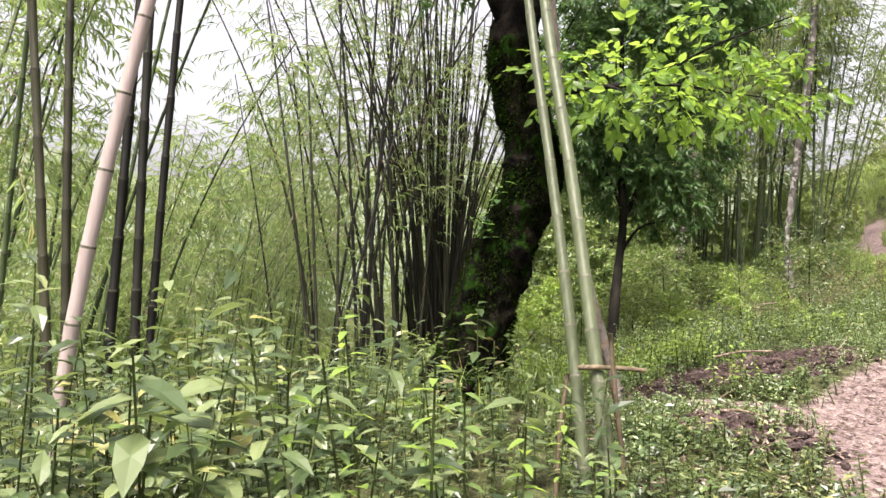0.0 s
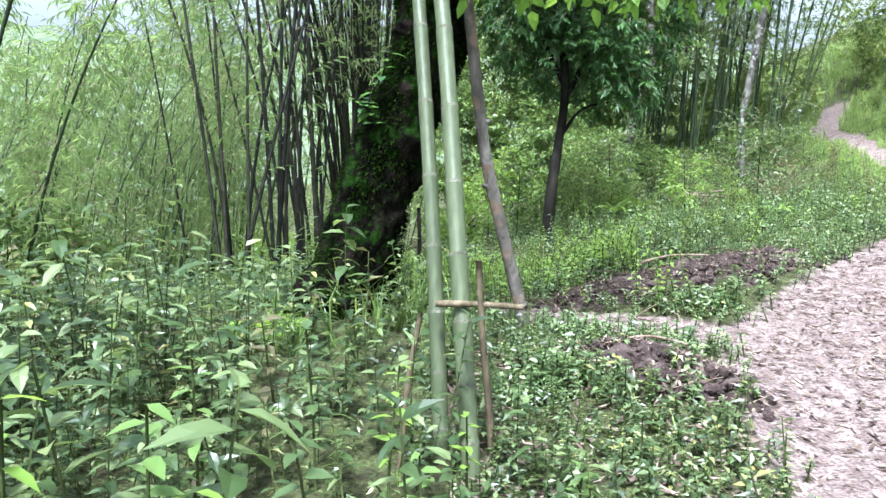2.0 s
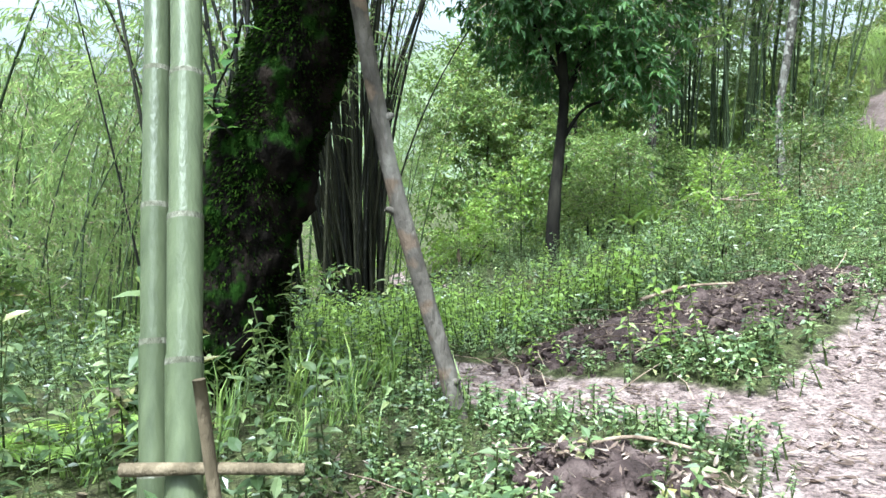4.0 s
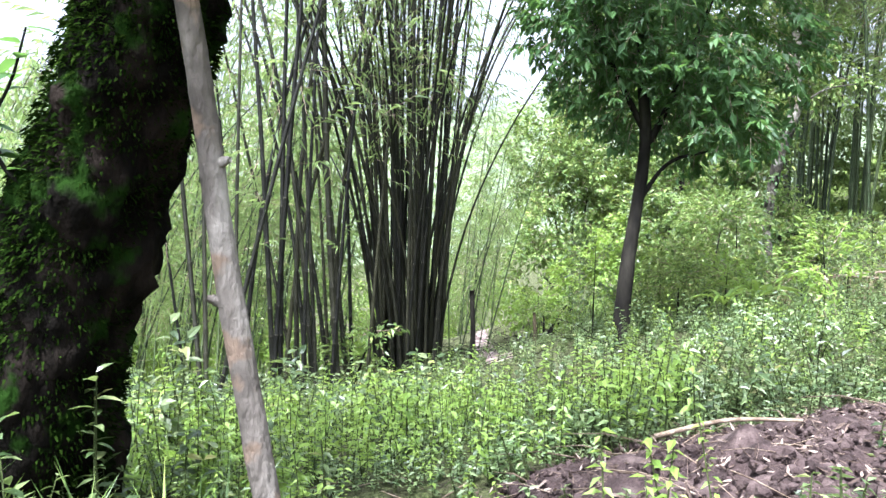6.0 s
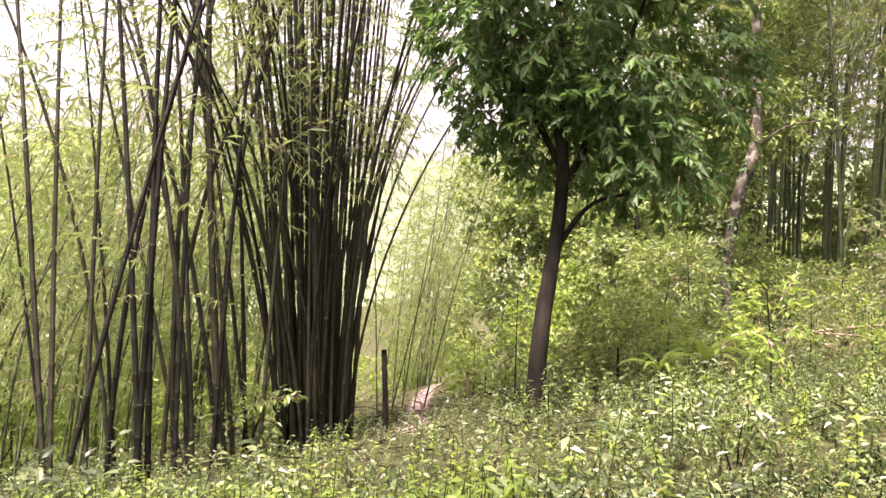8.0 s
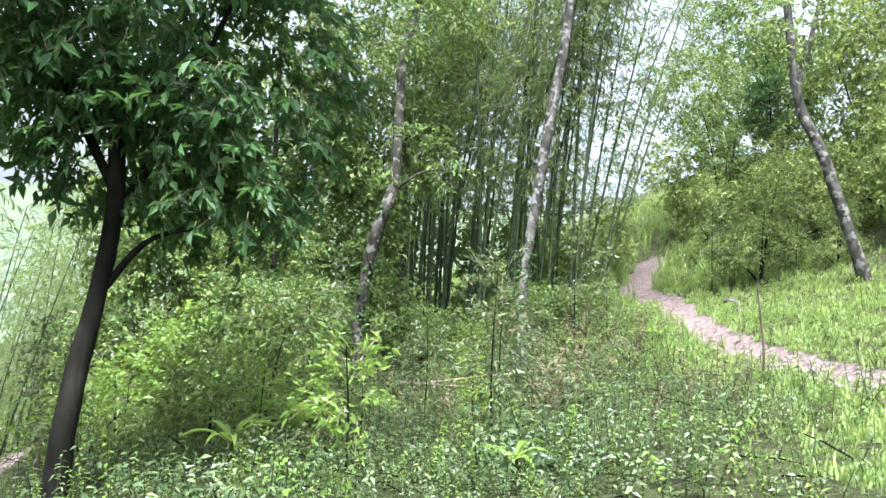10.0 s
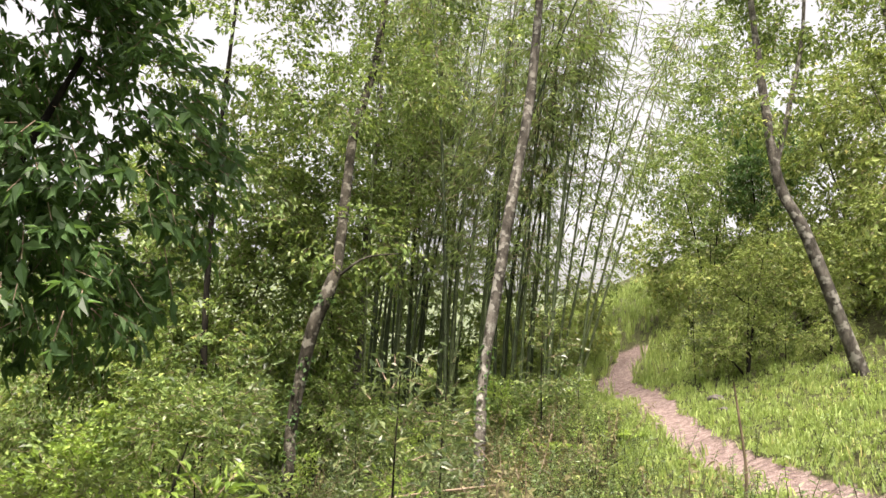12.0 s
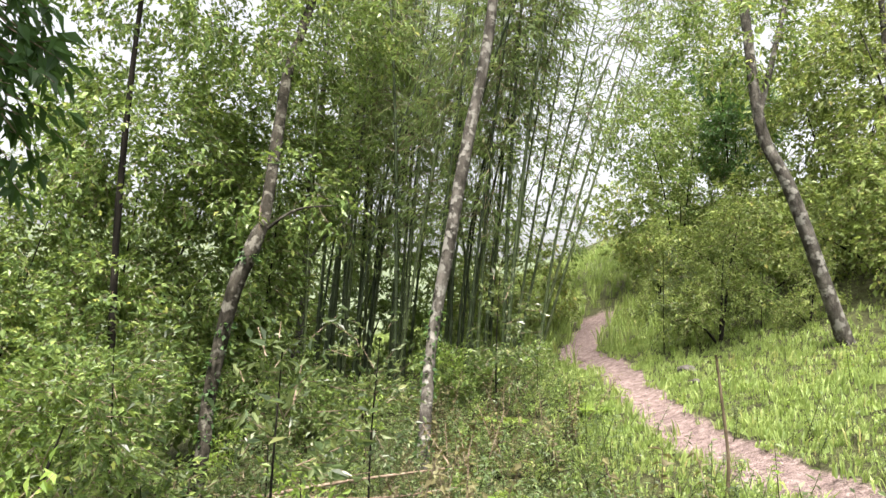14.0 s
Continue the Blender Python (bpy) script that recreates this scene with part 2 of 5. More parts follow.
class Geo:
    """Collects vertices and faces of one mesh."""

    def __init__(self):
        self.v, self.f, self.m, self.n = [], [], [], 0

    def add(self, verts, faces, mat=0):
        verts, faces = np.asarray(verts, float), np.asarray(faces, int)
        if len(faces) == 0:
            return self
        self.v.append(verts)
        self.f.append(faces + self.n)
        self.m.append(np.full(len(faces), mat) if np.isscalar(mat) else np.asarray(mat))
        self.n += len(verts)
        return self

    def arrays(self):
        """Vertices, triangles and material slots, with quads split."""
        v, tri, mat = np.concatenate(self.v), [], []
        for f, m in zip(self.f, self.m):
            if f.shape[1] == 4:
                tri += [f[:, [0, 1, 2]], f[:, [0, 2, 3]]]
                mat += [m, m]
            else:
                tri.append(f)
                mat.append(m)
        return v, np.concatenate(tri), np.concatenate(mat)

    def mesh(self, name, materials, smooth=True):
        me = bpy.data.meshes.new(name)
        v = np.concatenate(self.v)
        sizes = np.concatenate([np.full(len(f), f.shape[1]) for f in self.f])
        loops = np.concatenate([f.ravel() for f in self.f])
        me.vertices.add(len(v))
        me.vertices.foreach_set("co", v.astype(np.float32).ravel())
        me.loops.add(len(loops))
        me.loops.foreach_set("vertex_index", loops.astype(np.int32))
        me.polygons.add(len(sizes))
        me.polygons.foreach_set("loop_start", (np.cumsum(sizes) - sizes).astype(np.int32))
        me.polygons.foreach_set("material_index", np.concatenate(self.m).astype(np.int32))
        me.polygons.foreach_set("use_smooth", np.full(len(sizes), smooth))
        for mt in materials:
            me.materials.append(mt)
        me.update(calc_edges=True)
        return me


def part(name, geo, materials, parent=None, label="", smooth=True):
    data = geo.mesh(name, materials, smooth) if isinstance(geo, Geo) else geo
    ob = new(name, data)
    ob.parent = parent
    if label:
        tagged(ob, label)
    return ob


def thing(name, label, category, at=(0, 0, 0), group="", kind=""):
    ob = new(name)
    ob.location = at
    return tagged(ob, label, category, group, kind)


def spline(points, n):
    """n points along a smooth curve through the given ones."""
    p = np.asarray(points, float)
    q = np.vstack([2 * p[0] - p[1], p, 2 * p[-1] - p[-2]])
    out = []
    for s in np.linspace(0, len(p) - 1 - 1e-9, n):
        i, u = int(s), s - int(s)
        a, b, c, d = q[i:i + 4]
        out.append(0.5 * (2 * b + (c - a) * u + (2 * a - 5 * b + 4 * c - d) * u * u + (3 * b - a - 3 * c + d) * u ** 3))
    return np.array(out)


def tube(geo, pts, radii, sides=7, mat=0, lumps=0.0, freq=3.0, seed=0.0, cap=True):
    pts = np.asarray(pts, float)
    n = len(pts)
    radii = np.broadcast_to(np.asarray(radii, float), (n,))
    tan = np.gradient(pts, axis=0)
    tan /= np.linalg.norm(tan, axis=1)[:, None] + 1e-9
    ref = np.array([1.0, 0, 0]) if abs(tan[0][0]) < 0.8 else np.array([0, 1.0, 0])
    u = np.cross(tan, ref)
    u /= np.linalg.norm(u, axis=1)[:, None] + 1e-9
    w = np.cross(tan, u)
    ang = np.linspace(0, 2 * np.pi, sides, endpoint=False)
    ring = np.cos(ang)[None, :, None] * u[:, None, :] + np.sin(ang)[None, :, None] * w[:, None, :]
    r = np.repeat(radii[:, None], sides, 1)
    if lumps:
        for i in range(n):
            for j in range(sides):
                c = pts[i] + ring[i, j] * radii[i]
                r[i, j] *= 1 + lumps * (noise.noise(Vector(c * freq) + Vector((seed, 0, 0))) + 0.5 * noise.noise(Vector(c * freq * 2.7)) + 0.45 * noise.noise(Vector(c * freq * 6.5)))
    v = (pts[:, None, :] + ring * r[:, :, None]).reshape(-1, 3)
    i, j = np.meshgrid(np.arange(n - 1), np.arange(sides), indexing="ij")
    k = (j + 1) % sides
    f = np.stack([i * sides + j, i * sides + k, (i + 1) * sides + k, (i + 1) * sides + j], -1).reshape(-1, 4)
    quads = f[:, ::-1]
    if not cap:
        return geo.add(v, quads, mat)
    last = (n - 1) * sides
    ends = [[len(v), last + a, last + (a + 1) % sides] for a in range(sides)] + [[len(v) + 1, (a + 1) % sides, a] for a in range(sides)]
    tri = np.array(ends)
    start = geo.n
    geo.add(np.vstack([v, pts[-1], pts[0]]), quads, mat)
    geo.f.append(tri + start)
    geo.m.append(np.full(len(tri), mat))
    return geo


def turns(yaw, pitch, roll):
    """Rotation matrices: roll about y, then pitch about x, then yaw about z."""
    cy, sy, cp, sp, cr, sr = np.cos(yaw), np.sin(yaw), np.cos(pitch), np.sin(pitch), np.cos(roll), np.sin(roll)
    o, i = np.zeros_like(cy), np.ones_like(cy)
    Z = np.stack([np.stack([cy, -sy, o], -1), np.stack([sy, cy, o], -1), np.stack([o, o, i], -1)], -2)
    X = np.stack([np.stack([i, o, o], -1), np.stack([o, cp, -sp], -1), np.stack([o, sp, cp], -1)], -2)
    Y = np.stack([np.stack([cr, o, sr], -1), np.stack([o, i, o], -1), np.stack([-sr, o, cr], -1)], -2)
    return Z @ X @ Y


def strew(geo, arrays, pos, yaw, pitch=0.0, roll=0.0, scale=1.0):
    """Lays copies of a small shape into geo."""
    v, f, m = arrays
    n = len(pos)
    b = lambda a: np.broadcast_to(np.asarray(a, float), (n,))
    R = turns(b(yaw), b(pitch), b(roll))
    s = np.asarray(scale, float)
    s = np.broadcast_to(s if s.ndim == 2 else np.broadcast_to(s, (n,))[:, None], (n, 3))
    V = np.einsum("nij,nkj->nki", R, v[None] * s[:, None, :]) + np.asarray(pos)[:, None, :]
    F = f[None] + (np.arange(n) * len(v))[:, None, None]
    return geo.add(V.reshape(-1, 3), F.reshape(-1, f.shape[1]), np.tile(m, n))


def leaf_shape(width, bend=0.15, fine=False):
    """A leaf along +y, one unit long, folded a little along its midrib."""
    if not fine:
        v = np.array([[0, 0, 0], [width / 2, 0.42, 0.05], [0, 1, -bend], [-width / 2, 0.42, 0.05]])
        f = np.array([[0, 1, 2], [0, 2, 3]])
    else:
        v = np.array([[0, 0, 0], [width * .46, 0.26, 0.05], [width * .4, 0.62, 0.05 - bend * .35], [0, 1, -bend], [-width * .4, 0.62, 0.05 - bend * .35], [-width * .46, 0.26, 0.05], [0, .45, -.03]])
        f = np.array([[0, 1, 6], [1, 2, 6], [2, 3, 6], [3, 4, 6], [4, 5, 6], [5, 0, 6]])
    return v, f, np.zeros(len(f), int)


def recolour(arrays, mat):
    return arrays[0], arrays[1], np.full(len(arrays[1]), mat)


def sprig(count, length, leaf_len, width, droop, fine=False, spread=1.0, twig=True, loose=0.0):
    """A twig along +y with leaves set round it; slot 0 leaf, slot 1 twig. loose: how far the leaves stray from a flat spray."""
    g = Geo()
    t = np.linspace(0.15, 1.0, count)
    pos = np.stack([np.zeros(count), t * length, -0.12 * length * t ** 2], 1) + RNG.normal(0, .12 * loose * length, (count, 3))
    yaw = np.where(np.arange(count) % 2, 1, -1) * spread * RNG.uniform(0.5, 1.1, count) + RNG.normal(0, .9 * loose, count)
    yaw[-1] *= 0.15
    pitch = -droop * RNG.uniform(0.5, 1.5, count) + RNG.normal(0, .5 * loose, count)
    strew(g, leaf_shape(width, 0.2, fine), pos, yaw, pitch, RNG.normal(0, .35 + .5 * loose, count), leaf_len * RNG.uniform(0.7, 1.2, count))
    if twig:
        tube(g, [(0, 0, 0), (0, length, -0.12 * length)], [0.005, 0.002], 3, 1, cap=False)
    return g.arrays()


def herb(height, count, leaf_len, width, fine=True, tilt=0.25, low=0.25):
    """A small upright plant: stem and opposite leaves; slot 0 leaf, slot 1 stem."""
    g = Geo()
    lean = RNG.uniform(-0.12, 0.12, 2) * height
    z = np.linspace(low, 1.0, count) * height
    pos = np.stack([lean[0] * (z / height) ** 2, lean[1] * (z / height) ** 2, z], 1)
    yaw = np.arange(count) * 2.4 + RNG.uniform(-0.4, 0.4, count)
    strew(g, leaf_shape(width, 0.25, fine), pos, yaw, RNG.uniform(-0.5, 0.35, count) + tilt, RNG.uniform(-0.3, 0.3, count), leaf_len * RNG.uniform(0.6, 1.1, count))
    if fine:
        tube(g, [(0, 0, -0.05), (lean[0] * 0.25, lean[1] * 0.25, height * 0.5), (lean[0], lean[1], height)], [0.006, 0.004, 0.003], 3, 1, cap=False)
    else:
        tube(g, [(0, 0, -0.05), (lean[0], lean[1], height)], [0.006, 0.003], 3, 1, cap=False)
    return g.arrays()


def tuft(blades, height, width):
    g = Geo()
    yaw = RNG.uniform(0, 6.28, blades)
    v = np.array([[-width / 2, 0, 0], [width / 2, 0, 0], [width * 0.35, 0.2, 0.6], [-width * 0.35, 0.2, 0.6], [0, 0.6, 0.9]])
    f = np.array([[0, 1, 2], [0, 2, 3], [3, 2, 4]])
    s = height * RNG.uniform(0.5, 1.1, blades)
    sc = np.stack([np.full(blades, 1.0), s * RNG.uniform(0.3, 1.0, blades), s], 1)
    strew(g, (v, f, np.zeros(3, int)), np.c_[RNG.normal(0, 0.03, (blades, 2)), np.zeros(blades)], yaw, 0, 0, sc)
    return g.arrays()


# ---- lie of the land ----
NEAR_LAND = [(0, 0, 0), (-3, 3, -.1), (1.2, 2.1, -.05), (2.3, 4.2, .03), (3.3, 5.8, .08), (4, 7, .1), (5.3, 8.1, .35), (6.6, 10.2, .48),
             (.2, 7.5, .1), (-3.2, 8, -.15), (-6, 9, -.9), (-2.2, 14.2, -1.5), (-.3, 17.3, -1.75), (-2.1, 18.4, -2.1), (-3.7, 18.4, -2.3),
             (1.4, 17.3, -1.1), (1.9, 13, -.75), (1.6, 15.2, -1.0), (3.5, 15, -.25), (2.6, 11, -.3), (.8, 11.5, -.85), (4.5, 12.5, -.15), (6.5, 21.3, -1.0), (9.6, 21, -.05), (8, 14, .12), (8, 18, -.35), (6, 17, -.6)]
FAR_LAND = [(0, 27, -2.5), (9.7, 29, .3), (11.1, 16.3, .5), (14.2, 21.9, 1.3), (17.6, 30.8, 2.4), (15.7, 30.3, 1.7), (16.5, 20, 2.0), (7, 5, .35),
            (12, 8, 1.3), (20, 15, 4.2), (28, 28, 8), (25, 40, 6), (40, 20, 12), (-10, 3, -1.2), (-15, 20, -5), (-12, 35, -8), (-30, 10, -9),
            (-5, -10, -.3), (10, -10, 1.5), (0, 45, -6), (15, 45, 2), (-40, 50, -12), (40, 60, 12), (0, 90, -9)]
_K = np.array(NEAR_LAND + FAR_LAND, float)
_D = np.linalg.norm(_K[:, None, :2] - _K[None, :, :2], axis=2)
_A = np.block([[_D, np.ones((len(_K), 1))], [np.ones((1, len(_K))), np.zeros((1, 1))]])
_W = np.linalg.solve(_A - np.diag(np.r_[np.full(len(_K), 0.3), 0]), np.r_[_K[:, 2], 0])


def land(x, y):
    """Height of the ground, smooth part."""
    x, y = np.asarray(x, float), np.asarray(y, float)
    d = np.sqrt((x[..., None] - _K[:, 0]) ** 2 + (y[..., None] - _K[:, 1]) ** 2 + 0.4)
    h = d @ _W[:-1] + _W[-1]
    return np.clip(h, -14, 16)


def waves(x, y, s):
    return np.sin(x * 1.9 * s + 1.3 * np.sin(y * 1.1 * s)) * np.sin(y * 1.7 * s + 0.7 + np.sin(x * 1.3 * s))


def ground_z(x, y):
    return land(x, y) + 0.04 * waves(x, y, 1.0) + 0.02 * waves(x, y, 3.1) + 0.012 * waves(y, x, 7.7)


TRAIL = spline([(1.3, -2.0), (2.15, 1.2), (2.95, 3.9), (3.38, 5.5), (4.15, 6.9), (5.8, 8.6), (8.2, 10.4), (10.5, 12.8), (11.6, 15.6), (12.4, 18.6), (13.4, 21.6),
                (14.2, 24.0), (14.6, 26.2), (16.2, 29.0), (18.0, 31.5)], 160)
SIDE = spline([(3.9, 6.3), (2.8, 7.05), (1.8, 7.9), (1.6, 10.0), (2.0, 12.4), (1.9, 14.8), (1.3, 17.6), (0.7, 21.0), (0.1, 26.0), (0.3, 31.0)], 100)


def off_line(x, y, line):
    x, y = np.asarray(x, float), np.asarray(y, float)
    d = np.full(x.shape, 1e9)
    for a, b in zip(line[:-1], line[1:]):
        e = b - a
        u = np.clip(((x - a[0]) * e[0] + (y - a[1]) * e[1]) / (e @ e + 1e-9), 0, 1)
        d = np.minimum(d, np.hypot(x - a[0] - u * e[0], y - a[1] - u * e[1]))
    return d


def bareness(x, y):
    """1 on trodden soil, 0 in the undergrowth."""
    d1, d2 = off_line(x, y, TRAIL), off_line(x, y, SIDE)
    wide = np.interp(np.asarray(y, float), [4, 7, 10, 14, 24, 28], [.62, .75, .5, .3, .34, .5])
    a = 1 - np.clip((d1 - wide) / 0.35 + 0.5, 0, 1)
    yy = np.asarray(y, float)
    side_wide = np.where(yy < 8.4, 0.36, np.where(yy < 16.5, 0.0, 0.2))
    b = np.where(side_wide > 0, 1 - np.clip((d2 - side_wide) / 0.3 + 0.5, 0, 1), 0)
    return np.maximum(a, b)


def axis(lo, hi, step, far, n):
    g = np.geomspace(step, far, n)
    return np.r_[(lo - np.cumsum(g))[::-1], np.arange(lo, hi, step), hi + np.cumsum(g) - step]


def build_ground():
    xs, ys = axis(-5, 17, 0.16, 500, 30), axis(-1, 27, 0.16, 500, 30)
    X, Y = np.meshgrid(xs, ys)
    Z = ground_z(X, Y)
    near = (X > -7) & (X < 20) & (Y > -3) & (Y < 34)
    B = np.zeros_like(X)
    B[near] = bareness(X[near], Y[near])
    Z = Z - 0.05 * B
    nx, ny = len(xs), len(ys)
    i, j = np.meshgrid(np.arange(ny - 1), np.arange(nx - 1), indexing="ij")
    f = np.stack([i * nx + j, i * nx + j + 1, (i + 1) * nx + j + 1, (i + 1) * nx + j], -1).reshape(-1, 4)
    g = Geo().add(np.stack([X, Y, Z], -1).reshape(-1, 3), f)
    ob = part("ground", g, [M_GROUND])
    at = ob.data.attributes.new("worn", "FLOAT", "POINT")
    at.data.foreach_set("value", B.astype(np.float32).ravel())
    tagged(ob, "sloping forest soil with a trodden pinkish footpath", "ground", kind="structure")


build_ground()


def hills():
    """Wooded ridges across the valley, their pale haze painted as a glow."""
    g = Geo()
    for rad, top, seed in [(110, 9, 1.0), (190, 24, 5.0), (330, 62, 9.0)]:
        n, rows = 420, 9
        a = np.linspace(-np.pi, np.pi, n)
        v = []
        for k in range(rows):
            u = k / (rows - 1)
            for t in a:
                c = Vector((math.cos(t), math.sin(t), 0))
                crest = top * (0.75 + 0.5 * noise.noise(c * 2 + Vector((seed, 0, seed))))
                bump = noise.noise(c * 34 + Vector((0, 0, u * 7 + seed)))
                rr = rad + 60 * u + 5 * bump
                v.append((rr * math.sin(t), rr * math.cos(t), -28 + (crest + 28) * u ** .7 + (2.2 + top * .05) * bump))
        i, j = np.meshgrid(np.arange(rows - 1), np.arange(n - 1), indexing="ij")
        g.add(v, np.stack([i * n + j, i * n + j + 1, (i + 1) * n + j + 1, (i + 1) * n + j], -1).reshape(-1, 4))
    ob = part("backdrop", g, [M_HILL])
    tagged(ob, "wooded hills beyond the valley, haze painted as a pale glow", "backdrop", kind="structure")


hills()


# ---- bamboo ----
def culm_geo(pts, r0, r1, internode=0.35, sides=7, ring_mat=1, swell=1.18):
    """A jointed culm along the points."""
    pts = np.asarray(pts, float)
    seg = np.r_[0, np.cumsum(np.linalg.norm(np.diff(pts, axis=0), axis=1))]
    total = seg[-1]
    s, r, kind = [], [], []
    at = 0.0
    while at < total - 0.05:
        u = at / total
        step = internode * (0.7 + 0.6 * min(1, u * 4)) if u < 0.25 else internode * 1.3
        rad = r0 + (r1 - r0) * u
        s += [at, at + 0.015, at + 0.03]
        r += [rad * swell, rad * swell, rad]
        at += step
    s.append(total)
    r.append(r1)
    s = np.maximum.accumulate(np.array(s) + np.arange(len(s)) * 1e-5)
    P = np.stack([np.interp(s, seg, pts[:, k]) for k in range(3)], 1)
    g = Geo()
    tube(g, P, r, sides, 0)
    m = g.m[0]
    ring = np.repeat(np.arange(len(P) - 1), sides) % 3 == 0
    m[ring] = ring_mat
    return g


def foliage_geo(pts, start, sprays, leaves, leaf_len, seed):
    """Side twigs with drooping narrow leaves along the upper part of a culm."""
    pts = np.asarray(pts, float)
    g = Geo()
    kinds = [sprig(leaves, 0.55, leaf_len, 0.13, 0.55, spread=0.8) for _ in range(3)]
    u = start + (1 - start) * RNG.random(sprays) ** 0.8
    P = np.stack([np.interp(u, np.linspace(0, 1, len(pts)), pts[:, k]) for k in range(3)], 1)
    yaw = RNG.uniform(0, 6.28, sprays)
    reach = RNG.uniform(0.0, 0.9, sprays) * np.clip(1.2 - u, 0.25, 1)
    P = P + np.stack([-np.sin(yaw) * reach, np.cos(yaw) * reach, reach * 0.25], 1)
    which = RNG.integers(0, 3, sprays)
    for k in range(3):
        w = which == k
        strew(g, kinds[k], P[w], yaw[w] + RNG.uniform(-0.6, 0.6, w.sum()), RNG.uniform(-0.8, 0.6, w.sum()), RNG.uniform(-0.5, 0.5, w.sum()), RNG.uniform(0.7, 1.4, w.sum()))
    # long side branches
    for a, b in zip(P[::3], np.stack([np.interp(u[::3], np.linspace(0, 1, len(pts)), pts[:, k]) for k in range(3)], 1)):
        tube(g, [b, (a + b) / 2 + (0, 0, 0.05), a], [0.006, 0.004, 0.003], 3, 1, cap=False)
    return g


def culm_curve(height, bend, n=14):
    u = np.linspace(0, 1, n)
    return np.stack([bend * u ** 2.2 * height, np.zeros(n), u * height * (1 - 0.15 * abs(bend) * u)], 1)


CULM_SHAPES = []
for _h, _b, _r in [(10, 0.03, 0.036), (11, 0.10, 0.038), (9, 0.20, 0.034), (12, 0.06, 0.04), (8.5, 0.33, 0.03)]:
    _c = culm_curve(_h, _b)
    CULM_SHAPES.append((_c, culm_geo(_c, _r, 0.012, 0.4, 5), _r))


def culm_meshes(skin):
    return [g.mesh("culm", [skin, M_DARK_NODE]) for _, g, _ in CULM_SHAPES]


def foliage_meshes(start, sprays, leaves, leaf_len, leaf):
    return [foliage_geo(c, start, sprays, leaves, leaf_len, i).mesh("foliage", [leaf, M_STICK], False) for i, (c, _, _) in enumerate(CULM_SHAPES)]


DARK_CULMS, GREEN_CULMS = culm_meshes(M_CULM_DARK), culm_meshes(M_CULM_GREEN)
# clump and grove leaves use the darkened copy, valley leaves the bright one
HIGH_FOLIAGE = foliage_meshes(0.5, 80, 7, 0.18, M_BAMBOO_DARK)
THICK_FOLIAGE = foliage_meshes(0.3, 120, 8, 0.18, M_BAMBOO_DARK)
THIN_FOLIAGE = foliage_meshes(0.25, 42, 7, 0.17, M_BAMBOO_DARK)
FEATHER_FOLIAGE = foliage_meshes(0.12, 115, 7, 0.22, M_BAMBOO_LEAF)


def bamboo_clump(label, x, y, spots, skins, foliage, group="bamboo"):
    """spots: offset x, y, lean in degrees, lean direction in degrees (0: +x), shape, size, leafy."""
    clump = thing("bamboo_clump", label, "bamboo", (x, y, float(ground_z(x, y))), group)
    for dx, dy, lean, way, shape, size, leafy in spots:
        z = float(ground_z(x + dx, y + dy)) - clump.location.z - 0.05
        m = Matrix.Translation((dx, dy, z)) @ Matrix.Rotation(radians(way), 4, "Z") @ Matrix.Rotation(radians(lean), 4, "Y") @ Matrix.Scale(size, 4)
        c = part("culm", skins[shape], [], clump)
        c.matrix_local = m
        if leafy:
            f = part("foliage", foliage[shape], [], clump)
            f.matrix_local = m @ Matrix.Rotation(RNG.uniform(-0.3, 0.3), 4, "Z")
    return clump


def line_spots(x, y, lines):
    """Spots for culms that run from a foot to a point above; lines: x0, y0, x1, y1, z1, size, leafy."""
    spots = []
    for x0, y0, x1, y1, z1, size, leafy in lines:
        d = Vector((x1 - x0, y1 - y0, z1 - float(ground_z(x0, y0))))
        spots.append((x0 - x, y0 - y, math.degrees(math.atan2(math.hypot(d.x, d.y), d.z)), math.degrees(math.atan2(d.y, d.x)), 0, size, leafy))
    return spots


def ring_spots(n, radius, lean, out, size=(0.85, 1.2), leafy=0.8, shapes=(0, 1, 2, 3), stray=1.2):
    """Spots of a clump whose culms spread outwards."""
    spots = []
    for _ in range(n):
        a, r = RNG.uniform(0, 360), radius * math.sqrt(RNG.random())
        spots.append((r * math.cos(radians(a)), r * math.sin(radians(a)), lean + out * r / radius + RNG.normal(0, stray), a + RNG.normal(0, 25), int(RNG.choice(shapes)), RNG.uniform(*size), RNG.random() < leafy))
    return spots


def scatter_spots(n, x0, x1, y0, y1, lean, way, size=(0.8, 1.2), leafy=0.8, shapes=(0, 1, 2, 3)):
    return [(RNG.uniform(x0, x1), RNG.uniform(y0, y1), lean + RNG.normal(0, 2.5), way + RNG.normal(0, 40), int(RNG.choice(shapes)), RNG.uniform(*size), RNG.random() < leafy) for _ in range(n)]


